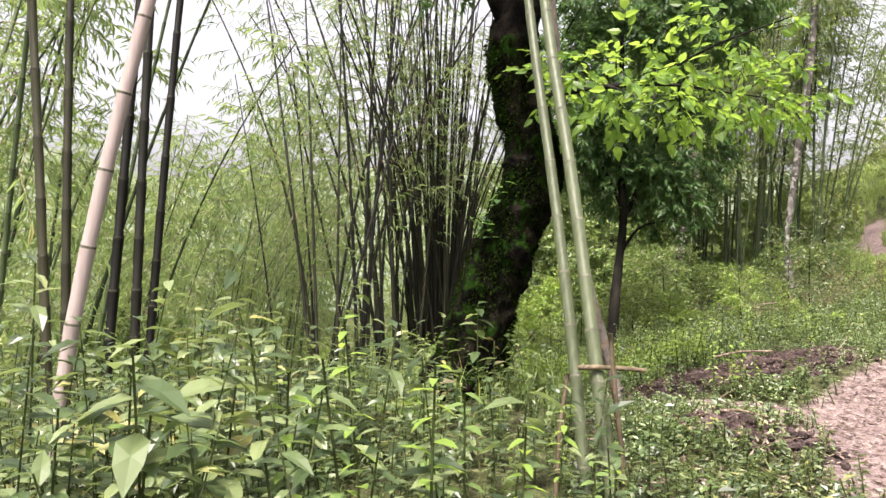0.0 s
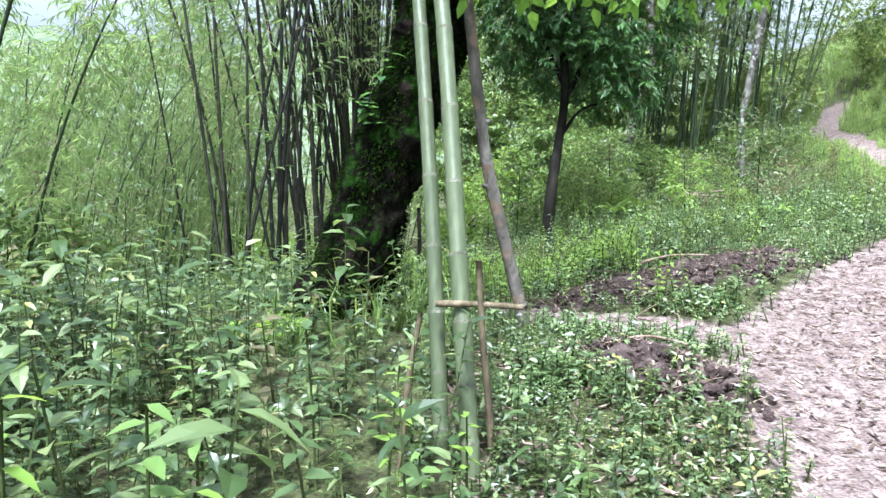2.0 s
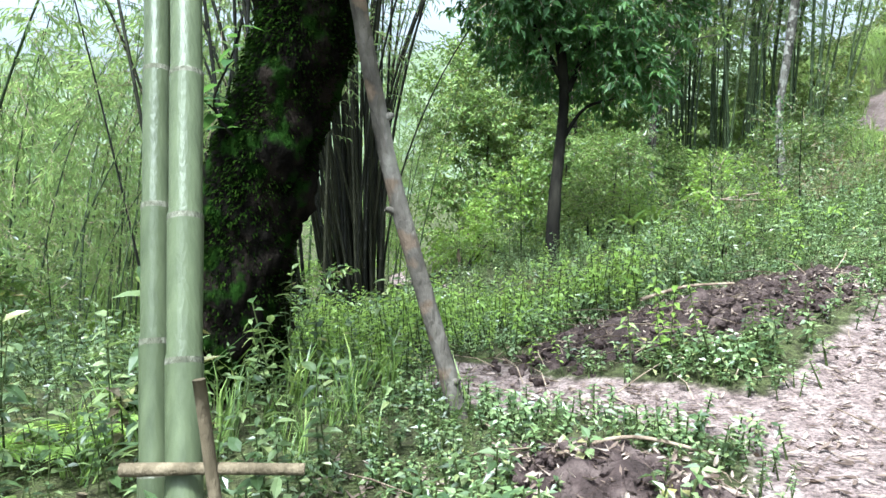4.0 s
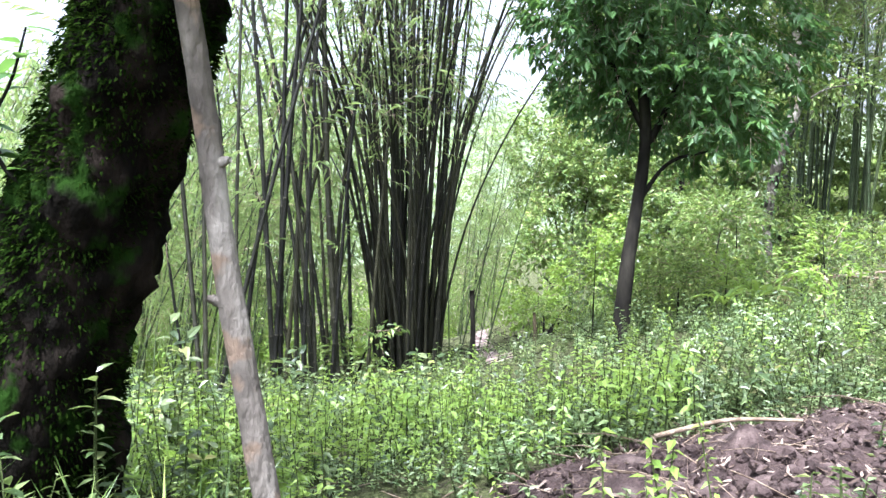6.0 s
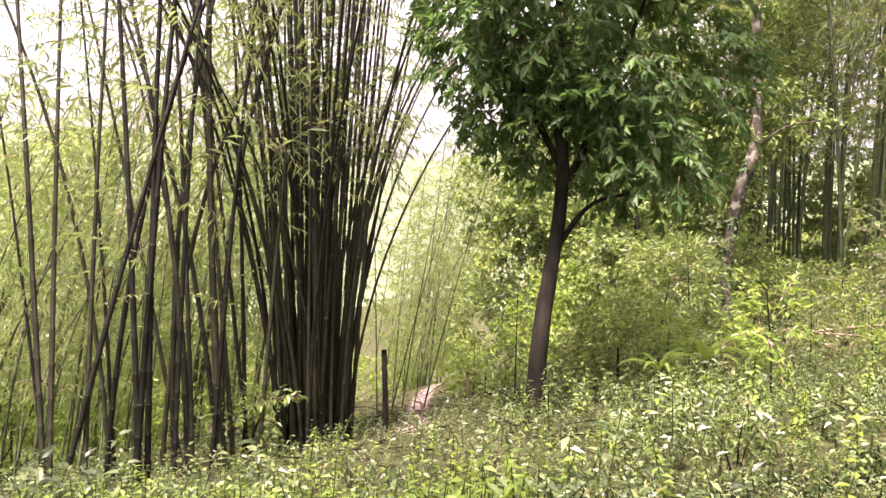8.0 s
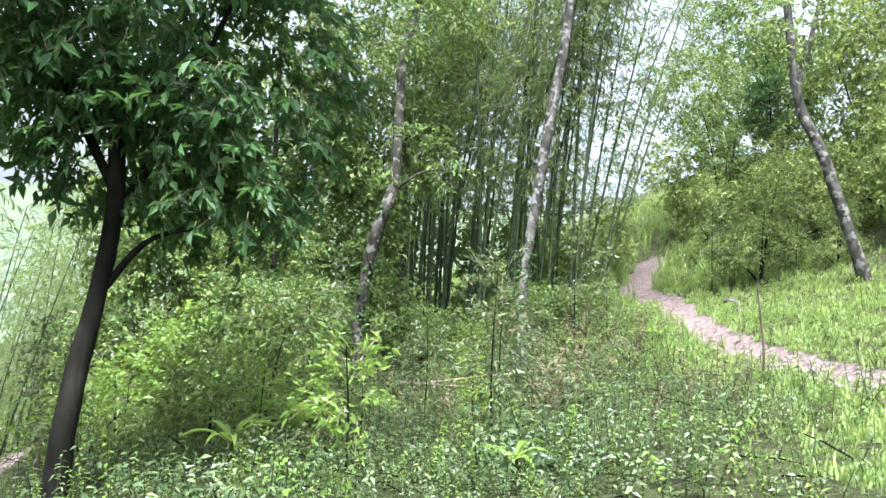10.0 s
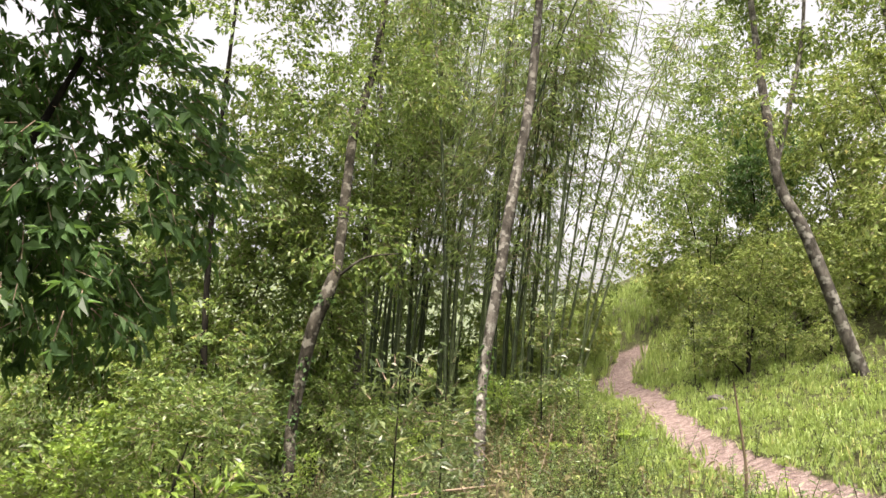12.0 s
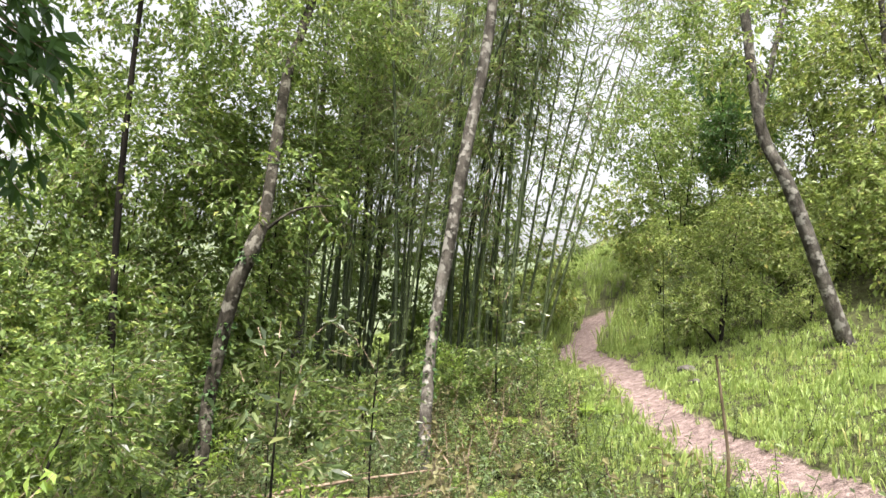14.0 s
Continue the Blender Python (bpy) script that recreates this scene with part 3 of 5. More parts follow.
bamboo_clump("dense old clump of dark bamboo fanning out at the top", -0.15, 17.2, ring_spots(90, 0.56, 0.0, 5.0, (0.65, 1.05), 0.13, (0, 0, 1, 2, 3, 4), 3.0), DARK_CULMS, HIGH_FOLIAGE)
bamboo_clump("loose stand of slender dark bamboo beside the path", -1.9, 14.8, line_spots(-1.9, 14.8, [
    (-2.35, 14.2, -3.1, 14.8, 4.66, 1.0, True), (-2.3, 14.2, -2.56, 14.8, 4.6, .95, False), (-2.0, 14.4, -2.0, 14.8, 4.5, .9, True),
    (-2.25, 14.3, -.83, 14.8, 4.45, 1.0, False), (-1.65, 14.9, -1.2, 14.9, 4.3, 1.15, True), (-1.65, 15.0, -1.8, 15, 4.2, 1.1, False),
    (-1.6, 15.1, -1.5, 15.1, 4.2, 1.1, True), (-1.3, 15.2, -1.1, 15.3, 4.5, .9, False), (-1.0, 15.6, -.5, 15.6, 4.5, .9, True), (-1.15, 15.4, -1.35, 15.5, 4.5, .95, False),
    (-.85, 16, -1.3, 16, 4.5, 1.0, True), (-.6, 16.2, -.1, 16.2, 4.5, .9, False), (-1.8, 16.4, -3.0, 16.4, 4.5, .9, True), (-2.6, 16.0, -2.9, 16, 4.5, .8, True),
    (-3.2, 15.4, -3.9, 15.4, 4.5, .7, True), (-1.4, 16.8, -1.6, 16.8, 4.5, .9, True), (-1.2, 17.3, -1.9, 17.3, 5, 1.0, True), (-.95, 16.6, -1.0, 16.6, 4.5, .95, False)]), DARK_CULMS, THIN_FOLIAGE)
bamboo_clump("arching old bamboo culms beside the dense clump", -1.5, 15.6, [
    (0, 0, -2, 20, 2, 1.15, False), (-.3, .2, 3, 8, 4, 1.2, False), (.3, -.2, 2, 170, 2, 1.2, True), (.5, .4, -3, 0, 4, 1.25, False),
    (-.8, -.3, 4, 25, 2, 1.1, True), (-.1, .6, 2, 150, 4, 1.1, False), (.2, .9, 5, 185, 2, 1.15, True), (-1.1, .3, 3, 200, 2, 1.0, True), (.6, .1, -4, 340, 1, 1.3, True)], DARK_CULMS, THIN_FOLIAGE)
bamboo_clump("thin leaning bamboo shoots beside the side path", .5, 20.6, line_spots(.5, 20.6, [
    (.3, 20.4, 1.5, 20.6, 3.2, .42, True), (.45, 20.7, 1.2, 20.8, 3.4, .45, True), (.2, 21.0, .5, 21.2, 3.4, .4, True), (.6, 21.2, 1.5, 21.6, 3.2, .38, True), (.1, 20.2, .0, 20.4, 3.2, .42, True), (.75, 21.5, 2.2, 21.6, 4.0, .5, True)]), GREEN_CULMS, THIN_FOLIAGE)
bamboo_clump("upright dark bamboo culms in low herbs", -3.4, 7.7, line_spots(-3.4, 7.7, [
    (-3.95, 7.7, -4.08, 7.7, 3.7, 1.4, False), (-3.75, 7.6, -3.73, 7.6, 3.7, 1.3, False), (-3.42, 7.7, -3.1, 7.7, 3.7, 1.45, True), (-3.13, 7.7, -2.98, 7.7, 3.7, 1.4, False), (-3.05, 7.8, -2.74, 7.8, 3.7, 1.25, True)]), DARK_CULMS, HIGH_FOLIAGE)
bamboo_clump("leaning stand of thin bamboo on the slope", -8.0, 12.0, scatter_spots(26, -2.6, 2.6, -3, 3, 13, 8, (0.75, 1.1), 0.45), GREEN_CULMS, FEATHER_FOLIAGE)
bamboo_clump("tall leafy green bamboo grove behind shrubs", 11.4, 28.2, scatter_spots(58, -3.6, 2.4, -2.2, 4.2, 2.0, 20, (1.0, 1.4), 0.8), GREEN_CULMS, THICK_FOLIAGE)
bamboo_clump("slanting bamboo culms beside the footpath", 14.0, 28.0, line_spots(14, 28, [
    (13.4, 27.4, 14.1, 27.4, 7, 1.1, True), (13.7, 27.9, 14.8, 27.9, 7, 1.15, True), (14.2, 28.0, 15.7, 28, 7, 1.2, True), (14.45, 28.2, 16.1, 28.2, 7, 1.15, True), (12.9, 28, 13.2, 28, 7, 1.2, True), (13.1, 28.6, 13.6, 28.6, 7, 1.2, True)]), GREEN_CULMS, THIN_FOLIAGE)
bamboo_clump("feathery bamboo in the bright valley", -9.0, 26.0, scatter_spots(46, -8, 6, -5, 9, 6, 30, (0.75, 1.2), 0.95, (0, 1, 2, 4)), GREEN_CULMS, FEATHER_FOLIAGE)
bamboo_clump("feathery bamboo beyond the path", -2.0, 33.0, scatter_spots(20, -2.2, 1.6, -4, 4, 6, 30, (0.6, 1.0), 1.0, (0, 1, 2, 4)), GREEN_CULMS, FEATHER_FOLIAGE)
bamboo_clump("arching leafy bamboo on the bright slope", -6.5, 19.5, scatter_spots(42, -5.0, 3.0, -2.5, 7, 8, 30, (0.6, 1.15), 1.0, (2, 2, 4)), GREEN_CULMS, FEATHER_FOLIAGE)
bamboo_clump("thin bamboo thicket on the slope", -5.2, 19.5, scatter_spots(26, -3.5, 2.0, -2.5, 4, 8, 30, (0.45, 0.85), 0.9, (0, 2, 4)), GREEN_CULMS, THIN_FOLIAGE)


# ---- trees ----
def blob_points(blobs, n, hollow=0.35):
    """Points in the outer parts of a heap of ellipsoids, thinned into uneven clusters."""
    b = np.array(blobs, float)
    vol = b[:, 3] * b[:, 4] * b[:, 5]
    which = RNG.choice(len(b), n, p=vol / vol.sum())
    d = RNG.normal(size=(n, 3))
    d /= np.linalg.norm(d, axis=1)[:, None]
    r = (hollow + (1 - hollow) * RNG.random(n)) ** (1 / 2)
    P = b[which, :3] + d * r[:, None] * b[which, 3:6]
    keep = np.array([noise.noise(Vector(p * 1.3)) + 0.5 * noise.noise(Vector(p * 3.1)) > -0.12 for p in P])
    return P[keep], d[keep]


def crown_geo(blobs, n, kind, sizes=(0.7, 1.3), droop=0.2, hollow=0.35):
    g = Geo()
    P, d = blob_points(blobs, n, hollow)
    yaw = np.arctan2(-d[:, 0], d[:, 1]) + RNG.uniform(-0.9, 0.9, len(P))
    pitch = np.arcsin(np.clip(d[:, 2], -1, 1)) * 0.6 - droop + RNG.uniform(-0.5, 0.5, len(P))
    sprigs = kind if isinstance(kind, list) else [kind]
    which = RNG.integers(0, len(sprigs), len(P))
    for k, s in enumerate(sprigs):
        w = which == k
        strew(g, s, P[w], yaw[w], pitch[w], RNG.uniform(-0.6, 0.6, w.sum()), RNG.uniform(*sizes, w.sum()))
    return g


def tree(name, label, category, trunk, radii, limbs, blobs, n, kinds, leaf, bark, sides=10, lumps=0.12, sizes=(0.7, 1.3), droop=0.2, hollow=0.35, group=""):
    """trunk and limbs in world metres; limbs: points, thick end, thin end."""
    base = np.array(trunk[0], float)
    t = thing(name, label, category, base, group)
    pts = spline(trunk, max(16, 5 * len(trunk))) - base
    g = Geo()
    tube(g, pts, np.interp(np.linspace(0, 1, len(pts)), np.linspace(0, 1, len(radii)), radii), sides, 0, lumps, 3.0)
    part("trunk", g, [bark], t)
    for line, r0, r1 in limbs:
        q = spline(line, 12) - base
        part("limb", tube(Geo(), q, np.linspace(r0, r1, 12), 6, 0, lumps, 4.0), [bark], t)
    if blobs:
        b = [(x - base[0], y - base[1], z - base[2], a, c, e) for x, y, z, a, c, e in blobs]
        part("crown", crown_geo(b, int(n * 1.15), kinds, sizes, droop, hollow), [leaf, M_STICK], t, smooth=False)
    return t


LONG_SPRIG = [sprig(12, 0.3, 0.125, 0.42, 0.4, False, 1.1, loose=.5) for _ in range(4)]
ROUND_SPRIG = [sprig(11, 0.3, 0.113, 0.55, 0.3, False, 1.1, loose=1.0) for _ in range(4)]
FINE_SPRIG = [sprig(12, 0.36, 0.114, 0.48, 0.3, False, 1.0, loose=1.0) for _ in range(4)]
BIG_SPRIG = [sprig(8, 0.35, 0.16, 0.42, 0.35, False, 1.0, loose=1.0) for _ in range(4)]
SMALL_SPRIG = [sprig(12, 0.3, 0.1, 0.42, 0.3, False, 1.1, loose=1.0) for _ in range(4)]


BOUGH_SPRIG = [sprig(7, 0.3, 0.125, 0.56, 0.25, True, 1.1, loose=.5) for _ in range(4)]


def gz(x, y):
    return float(ground_z(x, y))


def mossy_tree():
    line = [(.08, 7.55, gz(.1, 7.5) - .1), (.28, 7.5, .4), (.42, 7.5, 1.0), (.6, 7.5, 1.5), (.82, 7.5, 2.0), (.9, 7.5, 2.35), (.78, 7.5, 2.8), (.68, 7.5, 3.4), (.78, 7.5, 4.0), (1.0, 7.6, 5.2), (.8, 7.8, 6.8)]
    radii = [.42, .34, .3, .29, .29, .26, .24, .25, .21, .17, .1]
    base = np.array(line[0])
    t = thing("mossy_tree", "thick crooked dark tree trunk furred with moss", "tree", base)
    pts = spline(line, 130) - base
    rr = np.interp(np.linspace(0, 1, 130), np.linspace(0, 1, len(radii)), radii)
    g = Geo()
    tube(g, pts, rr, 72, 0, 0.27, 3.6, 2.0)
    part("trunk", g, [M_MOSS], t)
    # tufts of moss and small ferns over the bark
    n = 6000
    u = RNG.random(n) ** 1.2 * 0.72
    P = np.stack([np.interp(u, np.linspace(0, 1, 130), pts[:, k]) for k in range(3)], 1)
    R = np.interp(u, np.linspace(0, 1, 130), rr)
    a = RNG.uniform(0, 6.28, n)
    P = P + np.stack([np.cos(a) * R * 1.0, np.sin(a) * R * 1.0, np.zeros(n)], 1)
    m = Geo()
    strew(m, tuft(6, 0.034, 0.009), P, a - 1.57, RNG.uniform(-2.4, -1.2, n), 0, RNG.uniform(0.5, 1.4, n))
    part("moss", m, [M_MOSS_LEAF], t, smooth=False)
    for q, r0 in [([(.7, 7.5, 3.5), (.2, 7.3, 4.4), (-.6, 7.2, 5.0)], .09), ([(.85, 7.55, 4.6), (1.7, 7.9, 5.6), (2.4, 8.4, 6.4)], .09)]:
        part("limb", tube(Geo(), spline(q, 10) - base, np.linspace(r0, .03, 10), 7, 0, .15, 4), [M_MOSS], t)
    blobs = [(-.7, 7.2, 5.2, 1.2, 1.1, .8), (2.4, 8.6, 6.6, 1.5, 1.5, 1.0), (.8, 7.8, 7.2, 1.8, 1.8, 1.2), (.1, 7.3, 4.2, .7, .5, .35), (-.5, 7.3, 4.3, .7, .5, .3)]
    part("crown", crown_geo([(x - base[0], y - base[1], z - base[2], p, q, s) for x, y, z, p, q, s in blobs], 600, LONG_SPRIG), [M_DARK_LEAF, M_STICK], t, smooth=False)
    # long low bough reaching over the path, its leaves lit from behind
    bough = [[(.75, 7.5, 2.95), (1.2, 7.2, 2.98), (1.7, 7.0, 3.0), (2.3, 7.5, 3.1), (3.2, 8.6, 3.25), (4.2, 9.5, 3.35)], [(1.5, 7.05, 3.0), (1.5, 6.5, 2.85), (1.4, 5.9, 2.7)], [(1.9, 7.2, 3.05), (2.4, 6.8, 3.3), (3.0, 6.6, 3.5)], [(2.3, 7.5, 3.1), (2.5, 8.1, 2.95), (2.6, 8.6, 2.85)]]
    for q, r0 in zip(bough, (.035, .016, .016, .014)):
        part("limb", tube(Geo(), spline(q, 14) - base, np.linspace(r0, .005, 14), 6, 0, .12, 5), [M_BARK], t)
    spray = [(1.6, 6.8, 2.95, .55, .55, .32), (2.2, 7.4, 3.15, .6, .6, .36), (2.6, 8.4, 2.95, .5, .6, .3), (3.2, 8.7, 3.3, .7, .7, .4), (1.42, 6.0, 2.75, .3, .4, .22), (2.7, 6.7, 3.4, .6, .5, .32), (4.1, 9.4, 3.5, .6, .6, .42), (1.2, 7.1, 3.1, .4, .4, .3)]
    part("bough_leaves", crown_geo([(x - base[0], y - base[1], z - base[2], p, q, h) for x, y, z, p, q, h in spray], 290, BOUGH_SPRIG, (.7, 1.2), .2, .1), [M_CANOPY, M_BARK], t, "sunlit yellow-green leaves", smooth=False)


mossy_tree()
tree("round_tree", "dark green broadleaf tree with a dense drooping crown", "tree",
     [(3.2, 14.6, gz(3.2, 14.6) - .1), (3.28, 14.65, .5), (3.4, 14.8, 1.3), (3.5, 14.9, 2.2), (3.45, 15, 3.4), (3.5, 15, 5.2), (3.5, 15, 6.6)], [.12, .095, .085, .08, .07, .045, .02],
     [([(3.42, 14.82, 1.4), (3.8, 14.9, 1.9), (4.3, 14.8, 2.05)], .04, .015), ([(3.48, 14.9, 2.0), (3.9, 15, 2.9), (4.4, 15.1, 4.2)], .06, .02), ([(3.5, 14.95, 2.3), (3.0, 14.9, 3.3), (2.5, 14.9, 4.4)], .05, .02)],
     [(3.5, 15, 4.6, 1.3, 1.3, 1.5), (2.7, 14.9, 3.6, .8, .9, 1.0), (4.5, 15, 3.4, .95, .9, 1.2), (4.4, 14.8, 2.4, .7, .7, .55), (3.6, 14.9, 2.9, 1.0, .9, .7), (3.4, 15, 6.3, 1.2, 1.2, .9), (2.5, 15, 5.0, .8, .8, .9), (4.6, 14.6, 5.7, 1.2, 1.1, .9), (5.4, 14.4, 6.4, 1.0, 1.0, .7)], 4000, LONG_SPRIG, M_DARK_LEAF, M_BARK, droop=0.3)
def climber(t, trunk, radii, upto, n, leaf):
    """Small creeping leaves that clothe the lower part of a trunk."""
    base = np.array(trunk[0], float)
    pts = spline(trunk, 40) - base
    u = RNG.random(n) * upto
    P = np.stack([np.interp(u, np.linspace(0, 1, 40), pts[:, k]) for k in range(3)], 1)
    R = np.interp(u, np.linspace(0, 1, len(radii)), radii)
    a = RNG.uniform(0, 6.28, n)
    keep = np.array([noise.noise(Vector(p * 1.7)) > -.15 for p in P])
    P = P + np.stack([np.cos(a) * R * 1.02, np.sin(a) * R * 1.02, np.zeros(n)], 1)
    g = Geo()
    strew(g, leaf_shape(.7, .2), P[keep], a[keep] - 1.57 + RNG.normal(0, .7, keep.sum()), RNG.uniform(-1.2, .5, keep.sum()), RNG.normal(0, .4, keep.sum()), RNG.uniform(.04, .11, keep.sum()))
    tagged(part("climber", g, [leaf], t, smooth=False), "small dark creeping leaves", kind="stuff")


CROOKED = [(6.4, 21.1, gz(6.4, 21.1) - .1), (6.5, 21.2, -.3), (6.56, 21.2, .2), (6.6, 21.5, 1.0), (6.8, 21.5, 2.3), (7.05, 21.5, 3.05), (7.2, 21.9, 3.6), (7.35, 22.6, 5.0), (7.5, 23.2, 6.3), (7.9, 23.6, 8.0), (8.1, 24, 10.5), (8.0, 24.2, 13)]
CROOKED_R = [.12, .105, .1, .1, .115, .12, .095, .095, .09, .08, .06, .02]
STRAIGHT = [(9.55, 20.9, gz(9.55, 20.9) - .1), (9.7, 21.4, .6), (10.0, 22.3, 1.8), (10.25, 22.4, 3.4), (10.5, 22.5, 5.0), (10.9, 22.7, 7.2), (11.2, 23, 10), (11.6, 23.2, 13.5)]
STRAIGHT_R = [.11, .095, .095, .105, .11, .10, .08, .03]
crooked = tree("crooked_tree", "slender crooked tree with pale lichened bark", "tree",
     CROOKED, CROOKED_R,
     [([(7.1, 21.7, 3.2), (7.6, 21.5, 3.6), (8.2, 21.3, 3.7)], .03, .01)],
     [(7.3, 22, 4.0, 1.2, 1.0, .5), (8, 24, 10.5, 2.2, 1.8, 2.4), (6.6, 23, 6.8, 1.4, 1.2, .9), (8.6, 23.4, 7.6, 1.0, 1.0, .6)], 1500, FINE_SPRIG, M_SHRUB, M_DARK_LICHEN)
climber(crooked, CROOKED, CROOKED_R, .45, 700, M_DARK_LEAF)
straight = tree("straight_tree", "tall leaning tree with mottled grey bark", "tree",
     STRAIGHT, STRAIGHT_R,
     [], [(11.4, 23, 12.5, 2.4, 2.2, 2.0), (10.6, 22.8, 8.6, 1.2, 1.0, .7)], 1000, FINE_SPRIG, M_SHRUB, M_LICHEN)
climber(straight, STRAIGHT, STRAIGHT_R, .33, 420, M_DARK_LEAF)
tree("leaning_tree", "grey barked tree leaning over the grassy bank", "tree",
     [(16.3, 20.2, gz(16.3, 20.2) - .1), (16.0, 20.2, 2.6), (15.3, 20.3, 4.4), (14.9, 20.5, 5.4), (14.7, 20.6, 7.0), (14.6, 20.8, 9.0), (14.4, 21, 12)], [.15, .12, .11, .095, .08, .06, .02],
     [([(14.85, 20.5, 5.7), (15.2, 20.5, 7.0), (15.6, 20.6, 8.6), (15.8, 20.8, 11.0)], .06, .02)],
     [(14.3, 20.6, 6.9, 1.1, 1.0, .6), (15.8, 20.7, 9.4, 1.4, 1.2, 1.4), (14.3, 21, 10.6, 1.5, 1.3, 1.4)], 900, FINE_SPRIG, M_SHRUB, M_LICHEN)
tree("pale_tree", "pale slender trunk half hidden by leaves", "tree",
     [(8.3, 27.2, gz(8.3, 27.2) - .1), (8.3, 27.2, 1.2), (8.45, 27.3, 2.6), (8.4, 27.4, 4.5), (8.6, 27.5, 7.5), (8.6, 27.6, 10.5)], [.12, .1, .09, .08, .06, .02],
     [([(8.42, 27.35, 3.2), (8.9, 27.3, 4.2), (9.1, 27.3, 5.6)], .04, .012)], [(8.6, 27.5, 8.5, 1.6, 1.4, 1.4), (9.1, 27.3, 5.8, .8, .8, .6)], 700, FINE_SPRIG, M_SHRUB, M_LICHEN)
tree("slope_tree", "slim grey tree on the upper slope with feathery leaves", "tree",
     [(19.9, 22.4, gz(19.9, 22.4) - .1), (19.9, 22.4, 4.0), (19.85, 22.5, 6.0), (19.7, 22.6, 8.0), (19.6, 22.8, 11.0), (19.5, 23, 13.5)], [.11, .095, .085, .075, .05, .02],
     [([(19.85, 22.5, 6.2), (19.3, 22.4, 7.4), (18.8, 22.4, 8.4)], .035, .01), ([(19.75, 22.6, 7.4), (20.3, 22.6, 8.6), (20.6, 22.7, 9.8)], .035, .01)],
     [(19.0, 22.4, 8.4, 1.0, .9, .6), (20.4, 22.7, 9.6, 1.2, 1.0, .9), (19.6, 23, 12.0, 1.6, 1.4, 1.3), (19.9, 22.6, 6.6, .9, .8, .5)], 900, FINE_SPRIG, M_MEADOW, M_LICHEN)
tree("thin_tree", "thin dark sapling among shrubs", "tree",
     [(5.2, 22.6, gz(5.2, 22.6) - .1), (5.1, 23.0, 1.2), (5.0, 23.2, 3.5), (5.0, 23.4, 6.0), (5.1, 23.6, 9.0), (5.2, 23.7, 11.5)], [.07, .06, .055, .045, .03, .015], [],
     [(5.0, 23.3, 4.5, 1.4, 1.2, 1.2), (5.2, 23.5, 7.5, 1.8, 1.5, 1.4), (5.2, 23.6, 10.4, 1.8, 1.5, 1.6)], 1300, ROUND_SPRIG, M_SHRUB, M_BARK)


def shrub(label, x, y, blobs, n, kinds, leaf, sizes=(0.7, 1.3), name="shrub", droop=0.2):
    """A bush with several stems; blobs relative to its foot."""
    z = gz(x, y)
    t = thing(name, label, "shrub", (x, y, z), "shrubs")
    for bx, by, bz, a, b, c in blobs:
        part("stem", tube(Geo(), spline([(0, 0, -.1), (bx * .5, by * .5, bz * .6), (bx, by, bz)], 7), np.linspace(.035, .008, 7), 5, 0, .1), [M_BARK], t)
    part("foliage", crown_geo(blobs, n, kinds, sizes, droop, 0.25), [leaf, M_STICK], t, smooth=False)


shrub("dense dark green bushes beyond the path", 2.6, 25.2, [(0, 0, 2.6, 1.2, 1.4, 2.0), (-.9, .5, 4.2, .8, 1.2, 1.8), (.8, 1, 5.4, 1.2, 1.2, 1.8), (-.8, -1, 1.2, .8, 1.2, 1.2)], 2600, ROUND_SPRIG, M_SHRUB)
shrub("bright bush beside the footpath", 2.0, 21.6, [(0, 0, .5, .6, .9, .6), (.9, .6, 1.0, .9, 1.0, .9), (1.8, 1.2, 1.4, 1.0, 1.0, 1.2)], 1100, ROUND_SPRIG, M_BRIGHT)
shrub("leafy shrub behind the round tree", 4.6, 22.6, [(0, 0, 1.6, 1.0, 1.0, 1.6), (.4, .5, 3.2, .9, .9, 1.1)], 1000, ROUND_SPRIG, M_SHRUB)
shrub("light green leafy shrubs under the trees", 4.9, 18.4, [(0, 0, .7, .9, .8, .7), (.3, .5, 1.7, .7, .7, .7), (-.8, .3, .8, .6, .7, .8), (.7, -.5, .5, .5, .5, .5)], 520, SMALL_SPRIG, M_SHRUB, (.8, 1.3))
shrub("bright leafy shrub under the round tree", 4.3, 17.4, [(0, 0, .8, .6, .6, .7), (.5, .3, .6, .5, .5, .5), (-.5, .2, .4, .5, .5, .4)], 300, SMALL_SPRIG, M_MEADOW, (.8, 1.2))
shrub("leafy saplings behind the shrubs", 5.9, 20.4, [(0, 0, .6, .6, .8, .6), (-.4, .6, 1.6, .7, .8, .9)], 700, SMALL_SPRIG, M_SHRUB)
shrub("tall leafy trees beside the crooked tree", 4.6, 25.8, [(0, 0, 2.2, 1.8, 1.6, 1.8), (-1.6, .5, 4, 1.6, 1.6, 2.0), (1.8, 1, 4.4, 1.8, 1.6, 2.0), (.4, 1, 6.8, 2.2, 1.8, 1.6), (2.6, 1.2, 8.0, 1.6, 1.5, 1.6)], 4200, FINE_SPRIG, M_SHRUB, (1.0, 1.6))
shrub("tall bright leafy saplings", 7.4, 26.0, [(0, 0, 1.2, 1.4, 1.2, 1.2), (-.6, .5, 3.2, 1.3, 1.3, 1.5), (.4, 1, 5.6, 1.4, 1.3, 1.6)], 2000, FINE_SPRIG, M_SHRUB, (0.9, 1.5))
